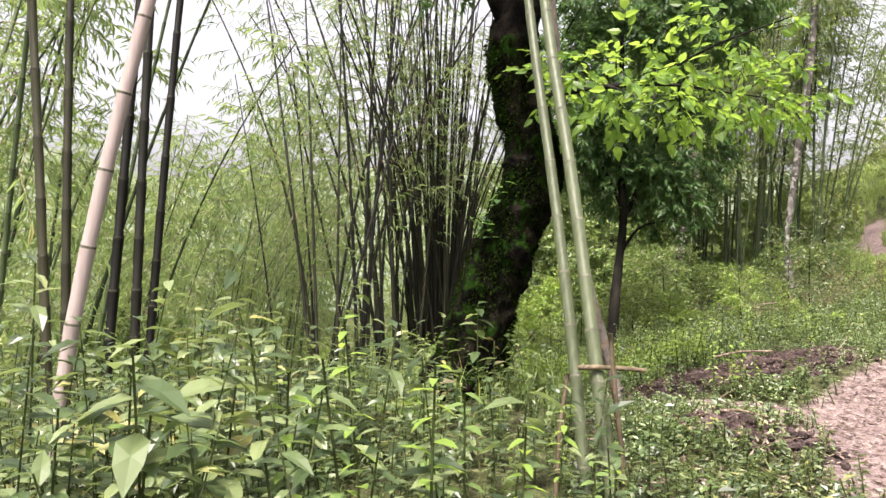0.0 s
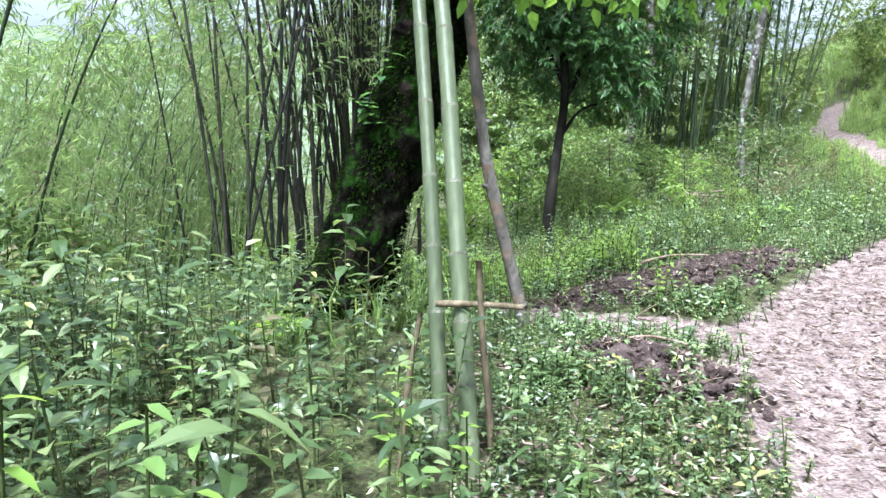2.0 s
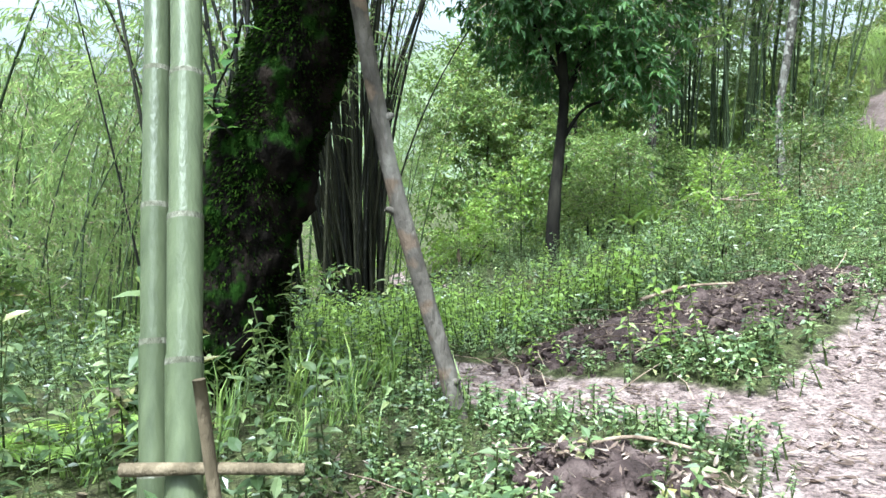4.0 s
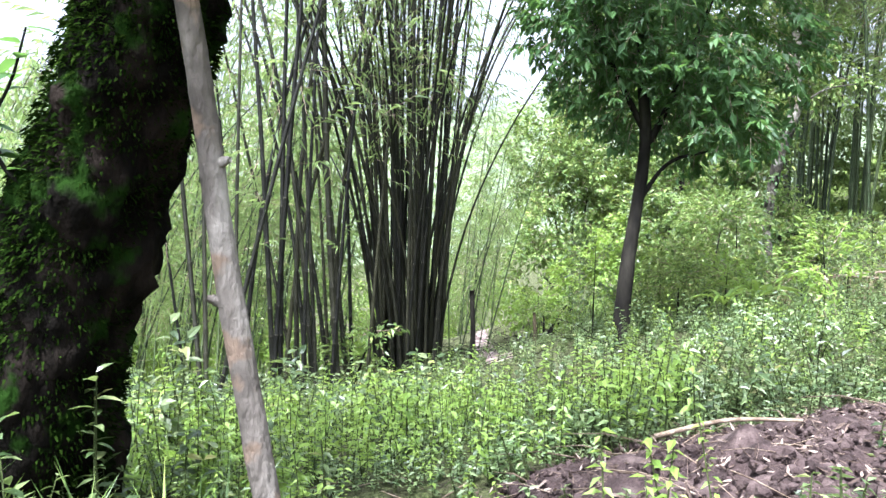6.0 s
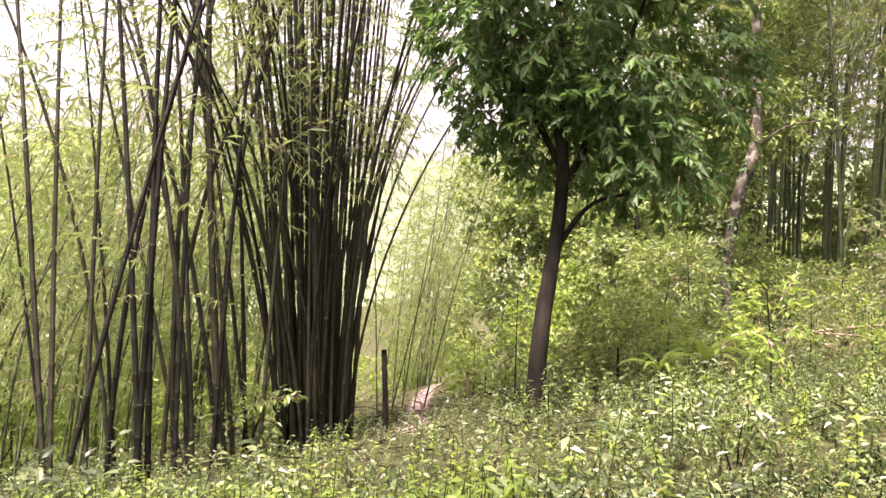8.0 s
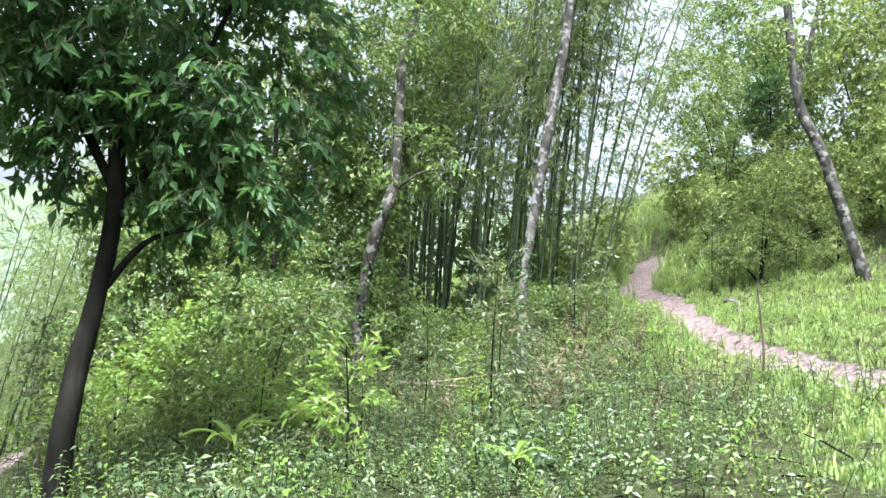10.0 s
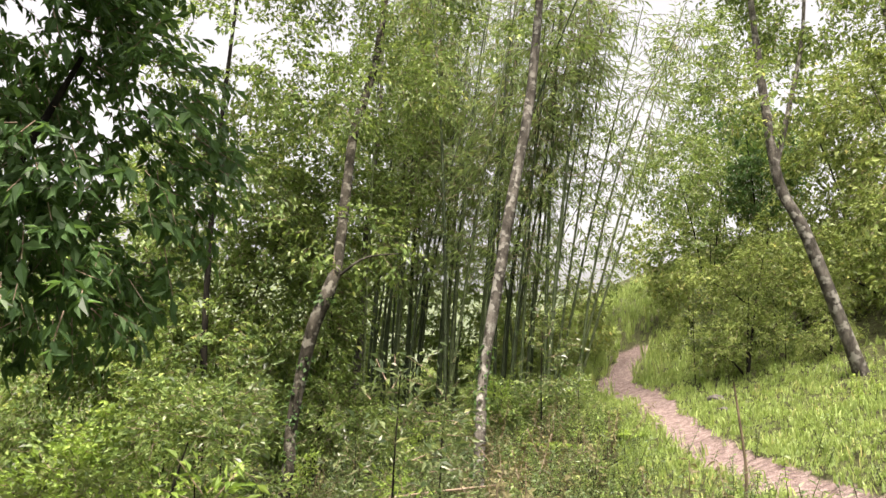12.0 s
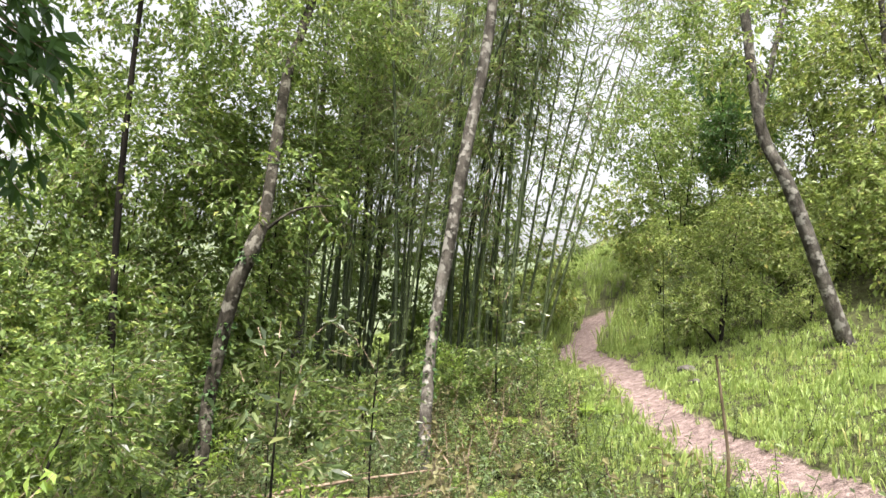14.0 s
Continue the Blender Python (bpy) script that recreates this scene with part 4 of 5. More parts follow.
shrub("leafy thicket behind the bamboo grove", 11.0, 34.5, [(-3, 0, 1.5, 2.2, 1.5, 1.8), (0, 0, 1.5, 2.2, 1.5, 1.8), (3, 0, 1.5, 2.0, 1.5, 1.6), (-2, .5, 4.2, 2.2, 1.5, 1.8), (1.6, .5, 4.0, 2.2, 1.5, 1.6)], 3000, BIG_SPRIG, M_SHRUB, (0.9, 1.5))
shrub("dark leafy thicket behind the saplings", 5.5, 33.0, [(-3, 0, 2.0, 2.2, 1.5, 2.4), (0, 0, 2.4, 2.2, 1.5, 2.4), (2.6, 0, 2.2, 2.0, 1.5, 2.4), (-1.4, .5, 5.4, 2.2, 1.5, 1.8)], 2000, BIG_SPRIG, M_SHRUB, (0.8, 1.5))
shrub("brushwood below the bamboo grove", 9.4, 24.8, [(0, 0, .4, 1.4, 1.2, .5), (2, .3, .4, 1.4, 1.2, .5), (-1.6, .3, .6, 1.1, 1.2, .7)], 1500, SMALL_SPRIG, M_SHRUB)
shrub("low bushes beside the path", 12.4, 24.4, [(0, 0, .3, .9, 1.0, .45), (.5, 1.5, .3, .8, 1.0, .4), (-1.2, .4, .35, .8, .8, .45)], 900, SMALL_SPRIG, M_SHRUB)
shrub("bushes on the grassy bank", 17.9, 24.6, [(0, 0, .8, .8, .9, .7), (1.2, -.6, .8, 1.0, .9, .7), (.3, .6, 1.7, .6, .7, .8), (-.8, .2, .4, .6, .6, .4)], 900, ROUND_SPRIG, M_MEADOW, (.6, 1.1))
shrub("yellow green bush on the bank", 15.9, 22.9, [(0, 0, .7, .8, .8, .7), (.2, .2, 1.7, .5, .6, .7), (.5, .1, 2.5, .35, .4, .5), (-.6, .1, .4, .5, .5, .4)], 620, SMALL_SPRIG, M_MEADOW, (.6, 1.1))
shrub("dark bushy trees above the bank", 20.0, 30.5, [(0, 0, 2.4, 1.8, 2.0, 1.8), (-1.2, 0, 4.6, 1.3, 1.5, 1.4), (1.2, 1, 5, 1.6, 1.6, 1.6)], 2000, ROUND_SPRIG, M_SHRUB)
shrub("leafy trees at the top of the slope", 21.0, 25.0, [(0, 0, 3.0, 2.0, 2.2, 2.2), (-1.0, -2, 3.2, 1.6, 1.8, 2), (2.5, 1, 5, 2.2, 2.5, 2.5), (-1.0, 1.5, 5.6, 1.6, 1.8, 1.4)], 2600, FINE_SPRIG, M_MEADOW, (1.0, 1.7))
shrub("green bushes on the upper slope", 18.6, 20.4, [(0, 0, .9, 1.3, 1.3, 1.0), (1.2, 1, 1.4, 1.3, 1.3, 1.3), (1.0, -1.5, .9, 1.2, 1.2, 1.0)], 1200, ROUND_SPRIG, M_MEADOW)
def slope_shrubs():
    """More bushes of the same kinds over the uphill slope."""
    kinds = [o for o in scene.objects if o.name.startswith("shrub") and o.get("label") in ("bushes on the grassy bank", "yellow green bush on the bank", "green bushes on the upper slope")]
    for px, py, k, size in [(17.0, 21.8, 1, .6), (16.9, 26.9, 0, .5), (19.6, 22.6, 2, 1.0), (19.6, 27.4, 0, 1.1), (17.9, 28.2, 1, .8), (21.5, 20.5, 0, 1.2),
                            (18.2, 17.6, 1, .7), (20.6, 31.5, 2, 1.4), (16.2, 33.0, 2, 1.1), (23.5, 23, 2, 1.4)]:
        c = copy_thing(kinds[k % len(kinds)], Matrix.Translation((px, py, gz(px, py))) @ Matrix.Rotation(px * 3.7, 4, "Z") @ Matrix.Scale(size, 4))


slope_shrubs()
shrub("feathery treetop behind the path", 15.4, 36.0, [(0, 0, 5.0, 1.5, 1.5, 2.0), (.4, 0, 8.0, 1.3, 1.3, 2.0), (-1.6, .5, 3.0, 1.8, 1.5, 2.0), (3.0, .5, 4.0, 1.8, 1.5, 2.2), (3.4, 0, 8.0, 1.6, 1.5, 2.2), (1.8, .5, 11.5, 1.8, 1.5, 2.0)], 1500, FINE_SPRIG, M_SHRUB, (0.9, 1.5))
shrub("tall feathery trees beyond the bank", 24.0, 36.0, [(-1.5, 0, 4.0, 2.0, 1.6, 2.4), (.5, .5, 6.5, 2.0, 1.6, 2.2), (-1.0, 0, 9.2, 1.7, 1.5, 2.0), (1.6, .5, 10.5, 1.8, 1.5, 2.0), (2.6, 0, 4.5, 2.0, 1.6, 2.4)], 2600, FINE_SPRIG, M_SHRUB, (1.0, 1.7))
shrub("dark crowned tree behind the leaning tree", 21.2, 29.5, [(0, 0, 3.6, 1.0, 1.0, 1.1), (.8, .3, 4.8, 1.0, 1.0, .9), (-.6, 0, 5.6, .8, .9, .7)], 1700, ROUND_SPRIG, M_DARK_LEAF)
shrub("small green shrub at the foot of the old bamboo", -.85, 16.3, [(0, 0, .5, .35, .35, .4), (.3, 0, .8, .25, .3, .25)], 160, SMALL_SPRIG, M_SHRUB)
shrub("dark low bush under bamboo", -5.6, 14.0, [(0, 0, 1.2, .8, .8, .9), (.6, .3, .9, .7, .7, .7)], 800, ROUND_SPRIG, M_SHRUB)
shrub("bright bushes in the open valley", -9.5, 22.0, [(-3, 0, .8, 1.8, 1.5, 1.0), (0, 1, .8, 1.8, 1.5, 1.0), (3, 0, .7, 1.6, 1.5, .9), (1, 4, 1.0, 2, 1.5, 1.2), (-4, 4, 1.2, 2, 1.5, 1.4), (5, 3, .8, 1.5, 1.5, 1.0)], 2600, BIG_SPRIG, M_BRIGHT)
shrub("pale bushes across the valley", -6.0, 36.0, [(-6, 0, 2, 3, 2, 2), (-2, 1, 2, 2.6, 2, 2.2), (2, 0, 1.6, 2.4, 2, 1.8), (-9, 3, 3, 3, 2, 3), (4.5, 3, 2, 2, 2, 2)], 2600, BIG_SPRIG, M_BRIGHT, (1.0, 1.7))


def brush_bushes():
    """Knee- to waist-high bushes filling the floor of the wood."""
    made = []
    for h, n, leaf, kind in [(.7, 70, M_SHRUB, ROUND_SPRIG), (.55, 60, M_MEADOW, SMALL_SPRIG), (.9, 85, M_SHRUB, SMALL_SPRIG), (.6, 60, M_THIN, ROUND_SPRIG), (.5, 34, M_BRUSH, SMALL_SPRIG)]:
        t = thing("low_bush", "dry brownish low bush among fallen sticks" if leaf is M_BRUSH else "low leafy green bush under the bamboo", "shrub", (0, 0, 0), "low bushes")
        for k in range(5):
            a, lean = k * 1.3 + h, .3 + .12 * k
            part("stem", tube(Geo(), spline([(0, 0, -.08), (lean * .3 * math.cos(a), lean * .3 * math.sin(a), h * .5), (lean * math.cos(a), lean * math.sin(a), h * .9)], 6), np.linspace(.01, .004, 6), 4), [M_BARK], t)
        part("foliage", crown_geo([(0, 0, h * .55, .42, .42, h * .5), (.3, .15, h * .45, .3, .3, h * .4), (-.3, .1, h * .4, .32, .3, h * .36)], n, kind, (.55, 1.1), .15, .1), [leaf, M_STICK], t, smooth=False)
        made.append(t)
    rng = np.random.default_rng(31)
    spots = [(1.9, 11.2), (3.3, 11.0), (4.6, 11.3), (5.6, 12.6), (2.9, 12.6), (6.8, 12.2), (4.0, 13.2), (.6, 11.0), (-.9, 10.4), (.2, 12.6), (7.6, 13.4), (5.0, 10.8), (-2.2, 11.5), (-1.0, 12.2)]
    while len(spots) < 140:
        px, py = rng.uniform(4.2, 13.2), rng.uniform(14.6, 26.5)
        d = float(off_line(np.array(px), np.array(py), TRAIL))
        if d > 1.1 and px < np.interp(py, TRAIL[:, 1], TRAIL[:, 0]) and rng.random() < np.clip((py - 13) / 6, .2, 1):
            spots.append((px, py))
    for i, (px, py) in enumerate(spots):
        k = i if i < 5 else int(rng.choice(5, p=[.3, .2, .22, .16, .12]))
        m = Matrix.Translation((px, py, gz(px, py))) @ Matrix.Rotation(rng.uniform(0, 6.28), 4, "Z") @ Matrix.Scale(rng.uniform(.6, 1.25) * (.62 if py < 14 else 1), 4)
        if i < 5:
            made[i].matrix_basis = m
        else:
            copy_thing(made[k], m)


brush_bushes()


shrub("bright bushes on the far valley side", -13.0, 17.5, [(-3, 0, 1.2, 2.0, 1.5, 1.4), (0, 1, 1.0, 2.0, 1.5, 1.2), (3, 0, 1.0, 1.8, 1.5, 1.1), (1, 3, 1.6, 2.2, 1.6, 1.5), (-4, 3, 2.0, 2.2, 1.6, 1.8), (-6.5, -1, 1.6, 2.2, 1.6, 1.6)], 2400, BIG_SPRIG, M_BRIGHT, (.9, 1.5))


def saplings():
    """Waist- to head-high saplings scattered through the wood."""
    made = []
    for h, n, leaf in [(1.5, 60, M_SHRUB), (1.1, 46, M_BRIGHT), (1.9, 76, M_HERB)]:
        t = thing("sapling", "slim leafy sapling in the undergrowth", "sapling", (0, 0, 0), "saplings")
        part("stem", tube(Geo(), spline([(0, 0, -.1), (.03, .02, h * .5), (0, .05, h)], 9), np.linspace(.014, .004, 9), 5, 0, .1), [M_BARK], t)
        part("foliage", crown_geo([(0, 0, h * .64, h * .2, h * .2, h * .44)], n, SMALL_SPRIG, (.6, 1.1), .1, .05), [leaf, M_STICK], t, smooth=False)
        made.append(t)
    spots = [(6.1, 17.2), (7.4, 16.6), (8.3, 18.4), (7.8, 20.2), (9.0, 22.4), (11.2, 22.4), (8.6, 23.6), (6.9, 22.6), (5.6, 19.4), (4.2, 18.9), (10.9, 24.3), (7.2, 18.5), (12.2, 23.0),
             (4.9, 16.6), (2.9, 16.2), (2.6, 18.6), (-2.6, 17.8), (-3.4, 12.6), (1.9, 20.2), (5.6, 14.4), (7.0, 14.6), (3.0, 19.6), (12.9, 24.6), (15.0, 23.4), (16.6, 22.6)]
    for i, (px, py) in enumerate(spots):
        m = Matrix.Translation((px, py, gz(px, py))) @ Matrix.Rotation(i * 1.7, 4, "Z") @ Matrix.Scale(.75 + .5 * ((i * 37) % 11) / 11, 4)
        if i < 3:
            made[i].matrix_basis = m
        else:
            copy_thing(made[i % 3], m)


saplings()


# ---- poles ----
def bamboo_pole(label, pts, r, skin, name="bamboo_pole"):
    base = np.array(pts[0], float)
    g = culm_geo(spline(pts, 24) - base, r, r * 0.8, 0.34, 16, 1, 1.09)
    t = thing(name, label, "pole", base)
    part("culm", g, [skin, M_NODE], t)
    return t


bamboo_pole("cut pale green bamboo prop leaning on the mossy tree", [(.87, 4.6, gz(.87, 4.6) - .1), (.83, 5.0, 1.0), (.77, 5.45, 2.05), (.69, 5.95, 3.2), (.6, 6.7, 5.0), (.58, 7.3, 6.4)], .038, M_CULM_CUT)
bamboo_pole("thicker cut green bamboo prop beside the other", [(1.0, 4.46, gz(1, 4.46) - .1), (.955, 4.8, .8), (.89, 5.35, 2.05), (.8, 5.85, 3.2), (.72, 6.6, 5.0), (.7, 7.2, 6.4)], .044, M_CULM_CUT)
bamboo_pole("bleached pinkish bamboo pole leaning in the herbs", [(-2.24, 4.3, gz(-2.2, 4.3) - .1), (-2.09, 4.3, 1.0), (-1.85, 4.3, 2.11), (-1.54, 4.3, 3.3), (-1.2, 4.3, 4.6)], .042, M_CULM_PALE)


def wooden_pole(label, pts, r0, r1, skin, knots=(), name="wooden_pole", sides=14, n=50):
    base = np.array(pts[0], float)
    t = thing(name, label, "pole", base)
    q = spline(pts, n) - base
    part("shaft", tube(Geo(), q, np.linspace(r0, r1, n), sides, 0, .10, 9.0), [skin], t)
    for u, a, size in knots:
        c = np.array([np.interp(u, np.linspace(0, 1, n), q[:, k]) for k in range(3)])
        d = np.array([math.cos(a), math.sin(a), .25])
        part("knot", tube(Geo(), [c, c + d * r0 * 1.0, c + d * (r0 + size)], [size * .9, size * .7, size * .35], 8, 0, .2, 20), [skin], t)
    return t


wooden_pole("peeled grey-pink wooden prop with knots", [(1.65, 7.0, gz(1.65, 7.0) - .1), (1.57, 7.05, .3), (1.34, 7.2, 1.24), (1.25, 7.24, 1.8), (1.19, 7.22, 2.25), (1.09, 7.15, 3.0), (.98, 7.2, 4.2)], .052, .04, M_POLE, [(.44, -.2, .03), (.31, 3.4, .035), (.14, -.8, .03)])
wooden_pole("thin weathered stick tied across the bamboo props", [(.83, 4.73, .77), (1.02, 4.72, .77), (1.25, 4.74, .75)], .017, .014, M_TIMBER, name="cross_stick", sides=8, n=12)
wooden_pole("short dark stake beside the bamboo props", [(1.12, 4.68, gz(1.1, 4.7) - .1), (1.09, 4.7, .3), (1.06, 4.7, .55), (1.03, 4.72, .98)], .02, .015, M_TIMBER, [(.3, .4, .012), (.55, 3.4, .01)], name="stake", sides=8, n=14)
wooden_pole("thin brown stake in the herbs", [(.66, 4.55, gz(.66, 4.55) - .1), (.7, 4.6, .4), (.76, 4.68, .74)], .016, .013, M_TIMBER, [(.5, .2, .01)], name="stake", sides=8, n=14)
wooden_pole("thin crooked dead stake beside the footpath", [(11.15, 16.3, gz(11.15, 16.3) - .1), (11.17, 16.3, .9), (11.1, 16.32, 1.5), (11.05, 16.33, 1.85)], .02, .01, M_TIMBER, name="stake", sides=8, n=16)


# ---- undergrowth ----
def mound(label, x, y, a, b, h, turn):
    g = Geo()
    n, k = 26, 60
    u, w = np.meshgrid(np.linspace(0, 1, n), np.linspace(0, 2 * np.pi, k, endpoint=False), indexing="ij")
    c, s = math.cos(turn), math.sin(turn)
    px, py = a * u * np.cos(w), b * u * np.sin(w)
    X, Y = x + c * px - s * py, y + s * px + c * py
    N = np.array([[noise.noise(Vector((X[i, j] * 3, Y[i, j] * 3, 4))) + .6 * noise.noise(Vector((X[i, j] * 9, Y[i, j] * 9, 1))) for j in range(k)] for i in range(n)])
    Z = ground_z(X, Y) - .06 + (h * (1 - u ** 2) * (1 + .35 * N) + .07 * N * (1 - u ** 3) + .02 * (1 - u))
    i, j = np.meshgrid(np.arange(n - 1), np.arange(k), indexing="ij")
    f = np.stack([i * k + j, (i + 1) * k + j, (i + 1) * k + (j + 1) % k, i * k + (j + 1) % k], -1).reshape(-1, 4)
    g.add(np.stack([X, Y, Z], -1).reshape(-1, 3), f)
    ob = part("soil_mound", g, [M_CLOD])
    tagged(ob, label, "soil", "soil mounds")


MOUNDS = [(3.55, 8.75, 1.75, .85, .17, .42), (2.28, 5.8, .85, .42, .13, -1.0), (4.6, 9.5, .8, .5, .12, .2)]
for _m in MOUNDS:
    mound("heap of dug dark red soil strewn with dry leaves", *_m)


def on_mound(x, y):
    out = np.zeros(np.shape(x))
    for mx, my, a, b, h, t in MOUNDS:
        c, s = math.cos(t), math.sin(t)
        px, py = c * (x - mx) + s * (y - my), -s * (x - mx) + c * (y - my)
        out = np.maximum(out, np.clip(1.15 - (px / a) ** 2 - (py / b) ** 2, 0, 1))
    return out


def sow(n, x0, x1, y0, y1, keep):
    x, y = RNG.uniform(x0, x1, n), RNG.uniform(y0, y1, n)
    p = keep(x, y)
    w = RNG.random(n) < p
    return x[w], y[w]


def clear(x, y):
    """How freely plants grow: nothing on the path or the mounds, patches elsewhere."""
    k = (1 - bareness(x, y)) * (1 - np.clip(on_mound(x, y) * 1.6, 0, .96))
    return k * np.clip(0.72 + 0.4 * waves(x, y, .6), .35, 1)


def bank(x, y):
    """Short grass beside the upper footpath, wide on the uphill side."""
    x, y = np.asarray(x, float), np.asarray(y, float)
    d = off_line(x, y, TRAIL)
    up = x > np.interp(y, TRAIL[:, 1], TRAIL[:, 0])
    return np.where((x > 8) & (y > 10), np.where(up, np.clip(1.5 - d / 3.5, 0, 1), np.clip(1.7 - d / 1.0, 0, 1)), 0)


def stuff(name, label, category, kinds, x, y, mats, sizes, lean=.2, zoff=0.0, patchy=.55):
    g = Geo()
    z = ground_z(x, y) + zoff
    which = RNG.integers(0, len(kinds), len(x))
    for k, s in enumerate(kinds):
        w = which == k
        n = int(w.sum())
        strew(g, s, np.stack([x[w], y[w], z[w]], 1), RNG.uniform(0, 6.28, n), RNG.normal(0, lean, n), RNG.normal(0, lean, n), RNG.uniform(*sizes, n) * (1 + patchy * (.5 * waves(x[w], y[w], 1.1) + .4 * waves(y[w], x[w], 2.6))))
    ob = part(name, g, mats, smooth=False)
    return tagged(ob, label, category, kind="stuff")


def lump():
    """A small broken clod."""
    b = bmesh.new()
    bmesh.ops.create_icosphere(b, subdivisions=1, radius=1.0)
    v = np.array([tuple(q.co * RNG.uniform(.65, 1.2)) for q in b.verts]) * (1, .8, .6)
    b.verts.index_update()
    f = np.array([[q.index for q in p.verts] for p in b.faces])
    b.free()
    return v, f, np.zeros(len(f), int)


def curl():
    """A dry curled bamboo sheath or leaf, one unit long."""
    v = np.array([[0, 0, .05], [.09, .15, .1], [.11, .6, .04], [0, 1, .12], [-.11, .6, .1], [-.09, .15, .04], [0, .5, -.02]])
    return v, np.array([[0, 1, 6], [1, 2, 6], [2, 3, 6], [3, 4, 6], [4, 5, 6], [5, 0, 6]]), np.zeros(6, int)


def stick_shape(thin=1.0):
    g = Geo()
    tube(g, [(0, 0, 0), (.05, .5, .05), (0, 1, 0)], [.012 * thin, .01 * thin, .006 * thin], 3, 0, cap=thin == 1)
    return g.arrays()


def mound_top(x, y):
    """Ground height with the mounds on it, roughly."""
    z = ground_z(x, y)
    for mx, my, a, b, h, t in MOUNDS:
        c, s = math.cos(t), math.sin(t)
        px, py = c * (x - mx) + s * (y - my), -s * (x - mx) + c * (y - my)
        z = z + np.clip(h * (1 - (px / a) ** 2 - (py / b) ** 2), 0, 1) - .03 * (((px / a) ** 2 + (py / b) ** 2) < 1)
    return z


def litter(name, label, category, kinds, x, y, mat, sizes, sink, flat=.3, scale_len=None):
    g = Geo()
    z = mound_top(x, y) - sink
    which = RNG.integers(0, len(kinds), len(x))
    for k, sh in enumerate(kinds):
        w = which == k
        n = int(w.sum())
        strew(g, sh, np.stack([x[w], y[w], z[w]], 1), RNG.uniform(0, 6.28, n), RNG.normal(0, flat, n), RNG.normal(0, flat, n), RNG.uniform(*sizes, n))
    return tagged(part(name, g, [mat], smooth=False), label, category, kind="stuff")


HERBS = [herb(.55, 14, .105, .46), herb(.45, 12, .12, .52), herb(.65, 16, .095, .4), herb(.4, 11, .13, .38)]
STALKS = [herb(.5, 18, .074, .5, False, .1, .3), herb(.62, 20, .068, .46, False, .1, .25), herb(.4, 15, .08, .52, False, .1, .3)]
THIN_STALKS = [herb(.5, 11, .085, .42, False, .2, .25), herb(.65, 13, .075, .4, False, .2, .25), herb(.35, 9, .09, .45, False, .2, .3)]
LOW_HERBS = [herb(.2, 13, .056, .5, False), herb(.14, 11, .05, .55, False), herb(.26, 15, .058, .42, False)]
TUFTS = [tuft(12, .28, .012), tuft(10, .4, .014), tuft(14, .2, .01)]


def thicket(x, y):
    """The deep herbs to one side of the props."""
    return clear(x, y) * np.clip((1.5 - x) / .8, 0.0, 1) * np.clip((y - 1.0), 0, 1)


def beyond(x, y):
    return clear(x, y) * np.where((x > .6) & (x < 2.7) & (y > 12), .15, 1) * np.where(x > .8, np.clip((y - 9.3) / 1.5, 0, 1), .4) * (1 - .9 * bank(x, y)) * np.clip((np.hypot(x - 6.3, y - 9.6) - 1.5), 0, 1)


low = lambda x, y: clear(x, y) * (1 - .55 * bank(x, y))
TALL_HERBS = [herb(1.0, 19, .125, .44, True, .2, .4), herb(.85, 16, .14, .48, True, .2, .35), herb(1.15, 22, .11, .42, True, .2, .4), herb(.7, 14, .15, .5)]
x, y = sow(720, -5.5, .35, 1.9, 6.5, lambda x, y: np.clip((.4 - x), .15, 1) * np.clip((7 - y) / 4, .2, 1))
stuff("tall_herbs", "waist-high leafy herbs with broad leaves", "undergrowth", TALL_HERBS, x, y, [M_HERB, M_STEM], (.6, 1.15), .12)
x, y = sow(2500, -6, 1.6, 1.6, 13, thicket)
stuff("undergrowth", "knee-high leafy green herbs on the forest floor", "undergrowth", HERBS, x, y, [M_HERB, M_STEM], (.5, 1.15))
x, y = sow(170, -5.5, .6, 2.6, 8, thicket)
stuff("dry_stalks", "dead brownish stalks standing among the herbs", "undergrowth", THIN_STALKS, x, y, [M_BRUSH, M_STEM], (.7, 1.3), .2)
x, y = sow(700, -2, 9, 9.3, 15, beyond)
stuff("meadow_herbs", "sunlit yellow-green herbs beyond the soil heaps", "undergrowth", STALKS, x, y, [M_BRIGHT, M_STEM], (.4, .95), .25)
x, y = sow(8500, -6, 13, 8.5, 14.5, lambda x, y: beyond(x, y) * np.clip(.55 + .8 * waves(x, y, 1.3), .12, 1))
stuff("stalked_herbs", "thin stalked leafy herbs beyond the soil heaps", "undergrowth", STALKS + THIN_STALKS + LOW_HERBS[:2], x, y, [M_FIELD, M_STEM], (.4, 1.05), .35)
x, y = sow(7000, 2.5, 13, 13, 25, beyond)
stuff("thin_herbs", "thin dry-looking herbs and seedlings under the trees", "undergrowth", THIN_STALKS, x, y, [M_THIN, M_STEM], (.3, 1.0), .3)
x, y = sow(1900, -.2, 3.4, 7.6, 11.8, lambda x, y: clear(x, y) * np.clip(1.25 - np.hypot(x - 1.3, y - 9.3) / 2.1, 0, 1))
stuff("bright_herbs", "bright yellow-green young herbs beside the mossy tree", "undergrowth", STALKS, x, y, [M_BRIGHT, M_STEM], (.5, 1.0), .12)
x, y = sow(800, 5.5, 13, 14.5, 25, lambda x, y: (1 - bank(x, y)) * np.clip(waves(x, y, .9) + .2, 0, 1))
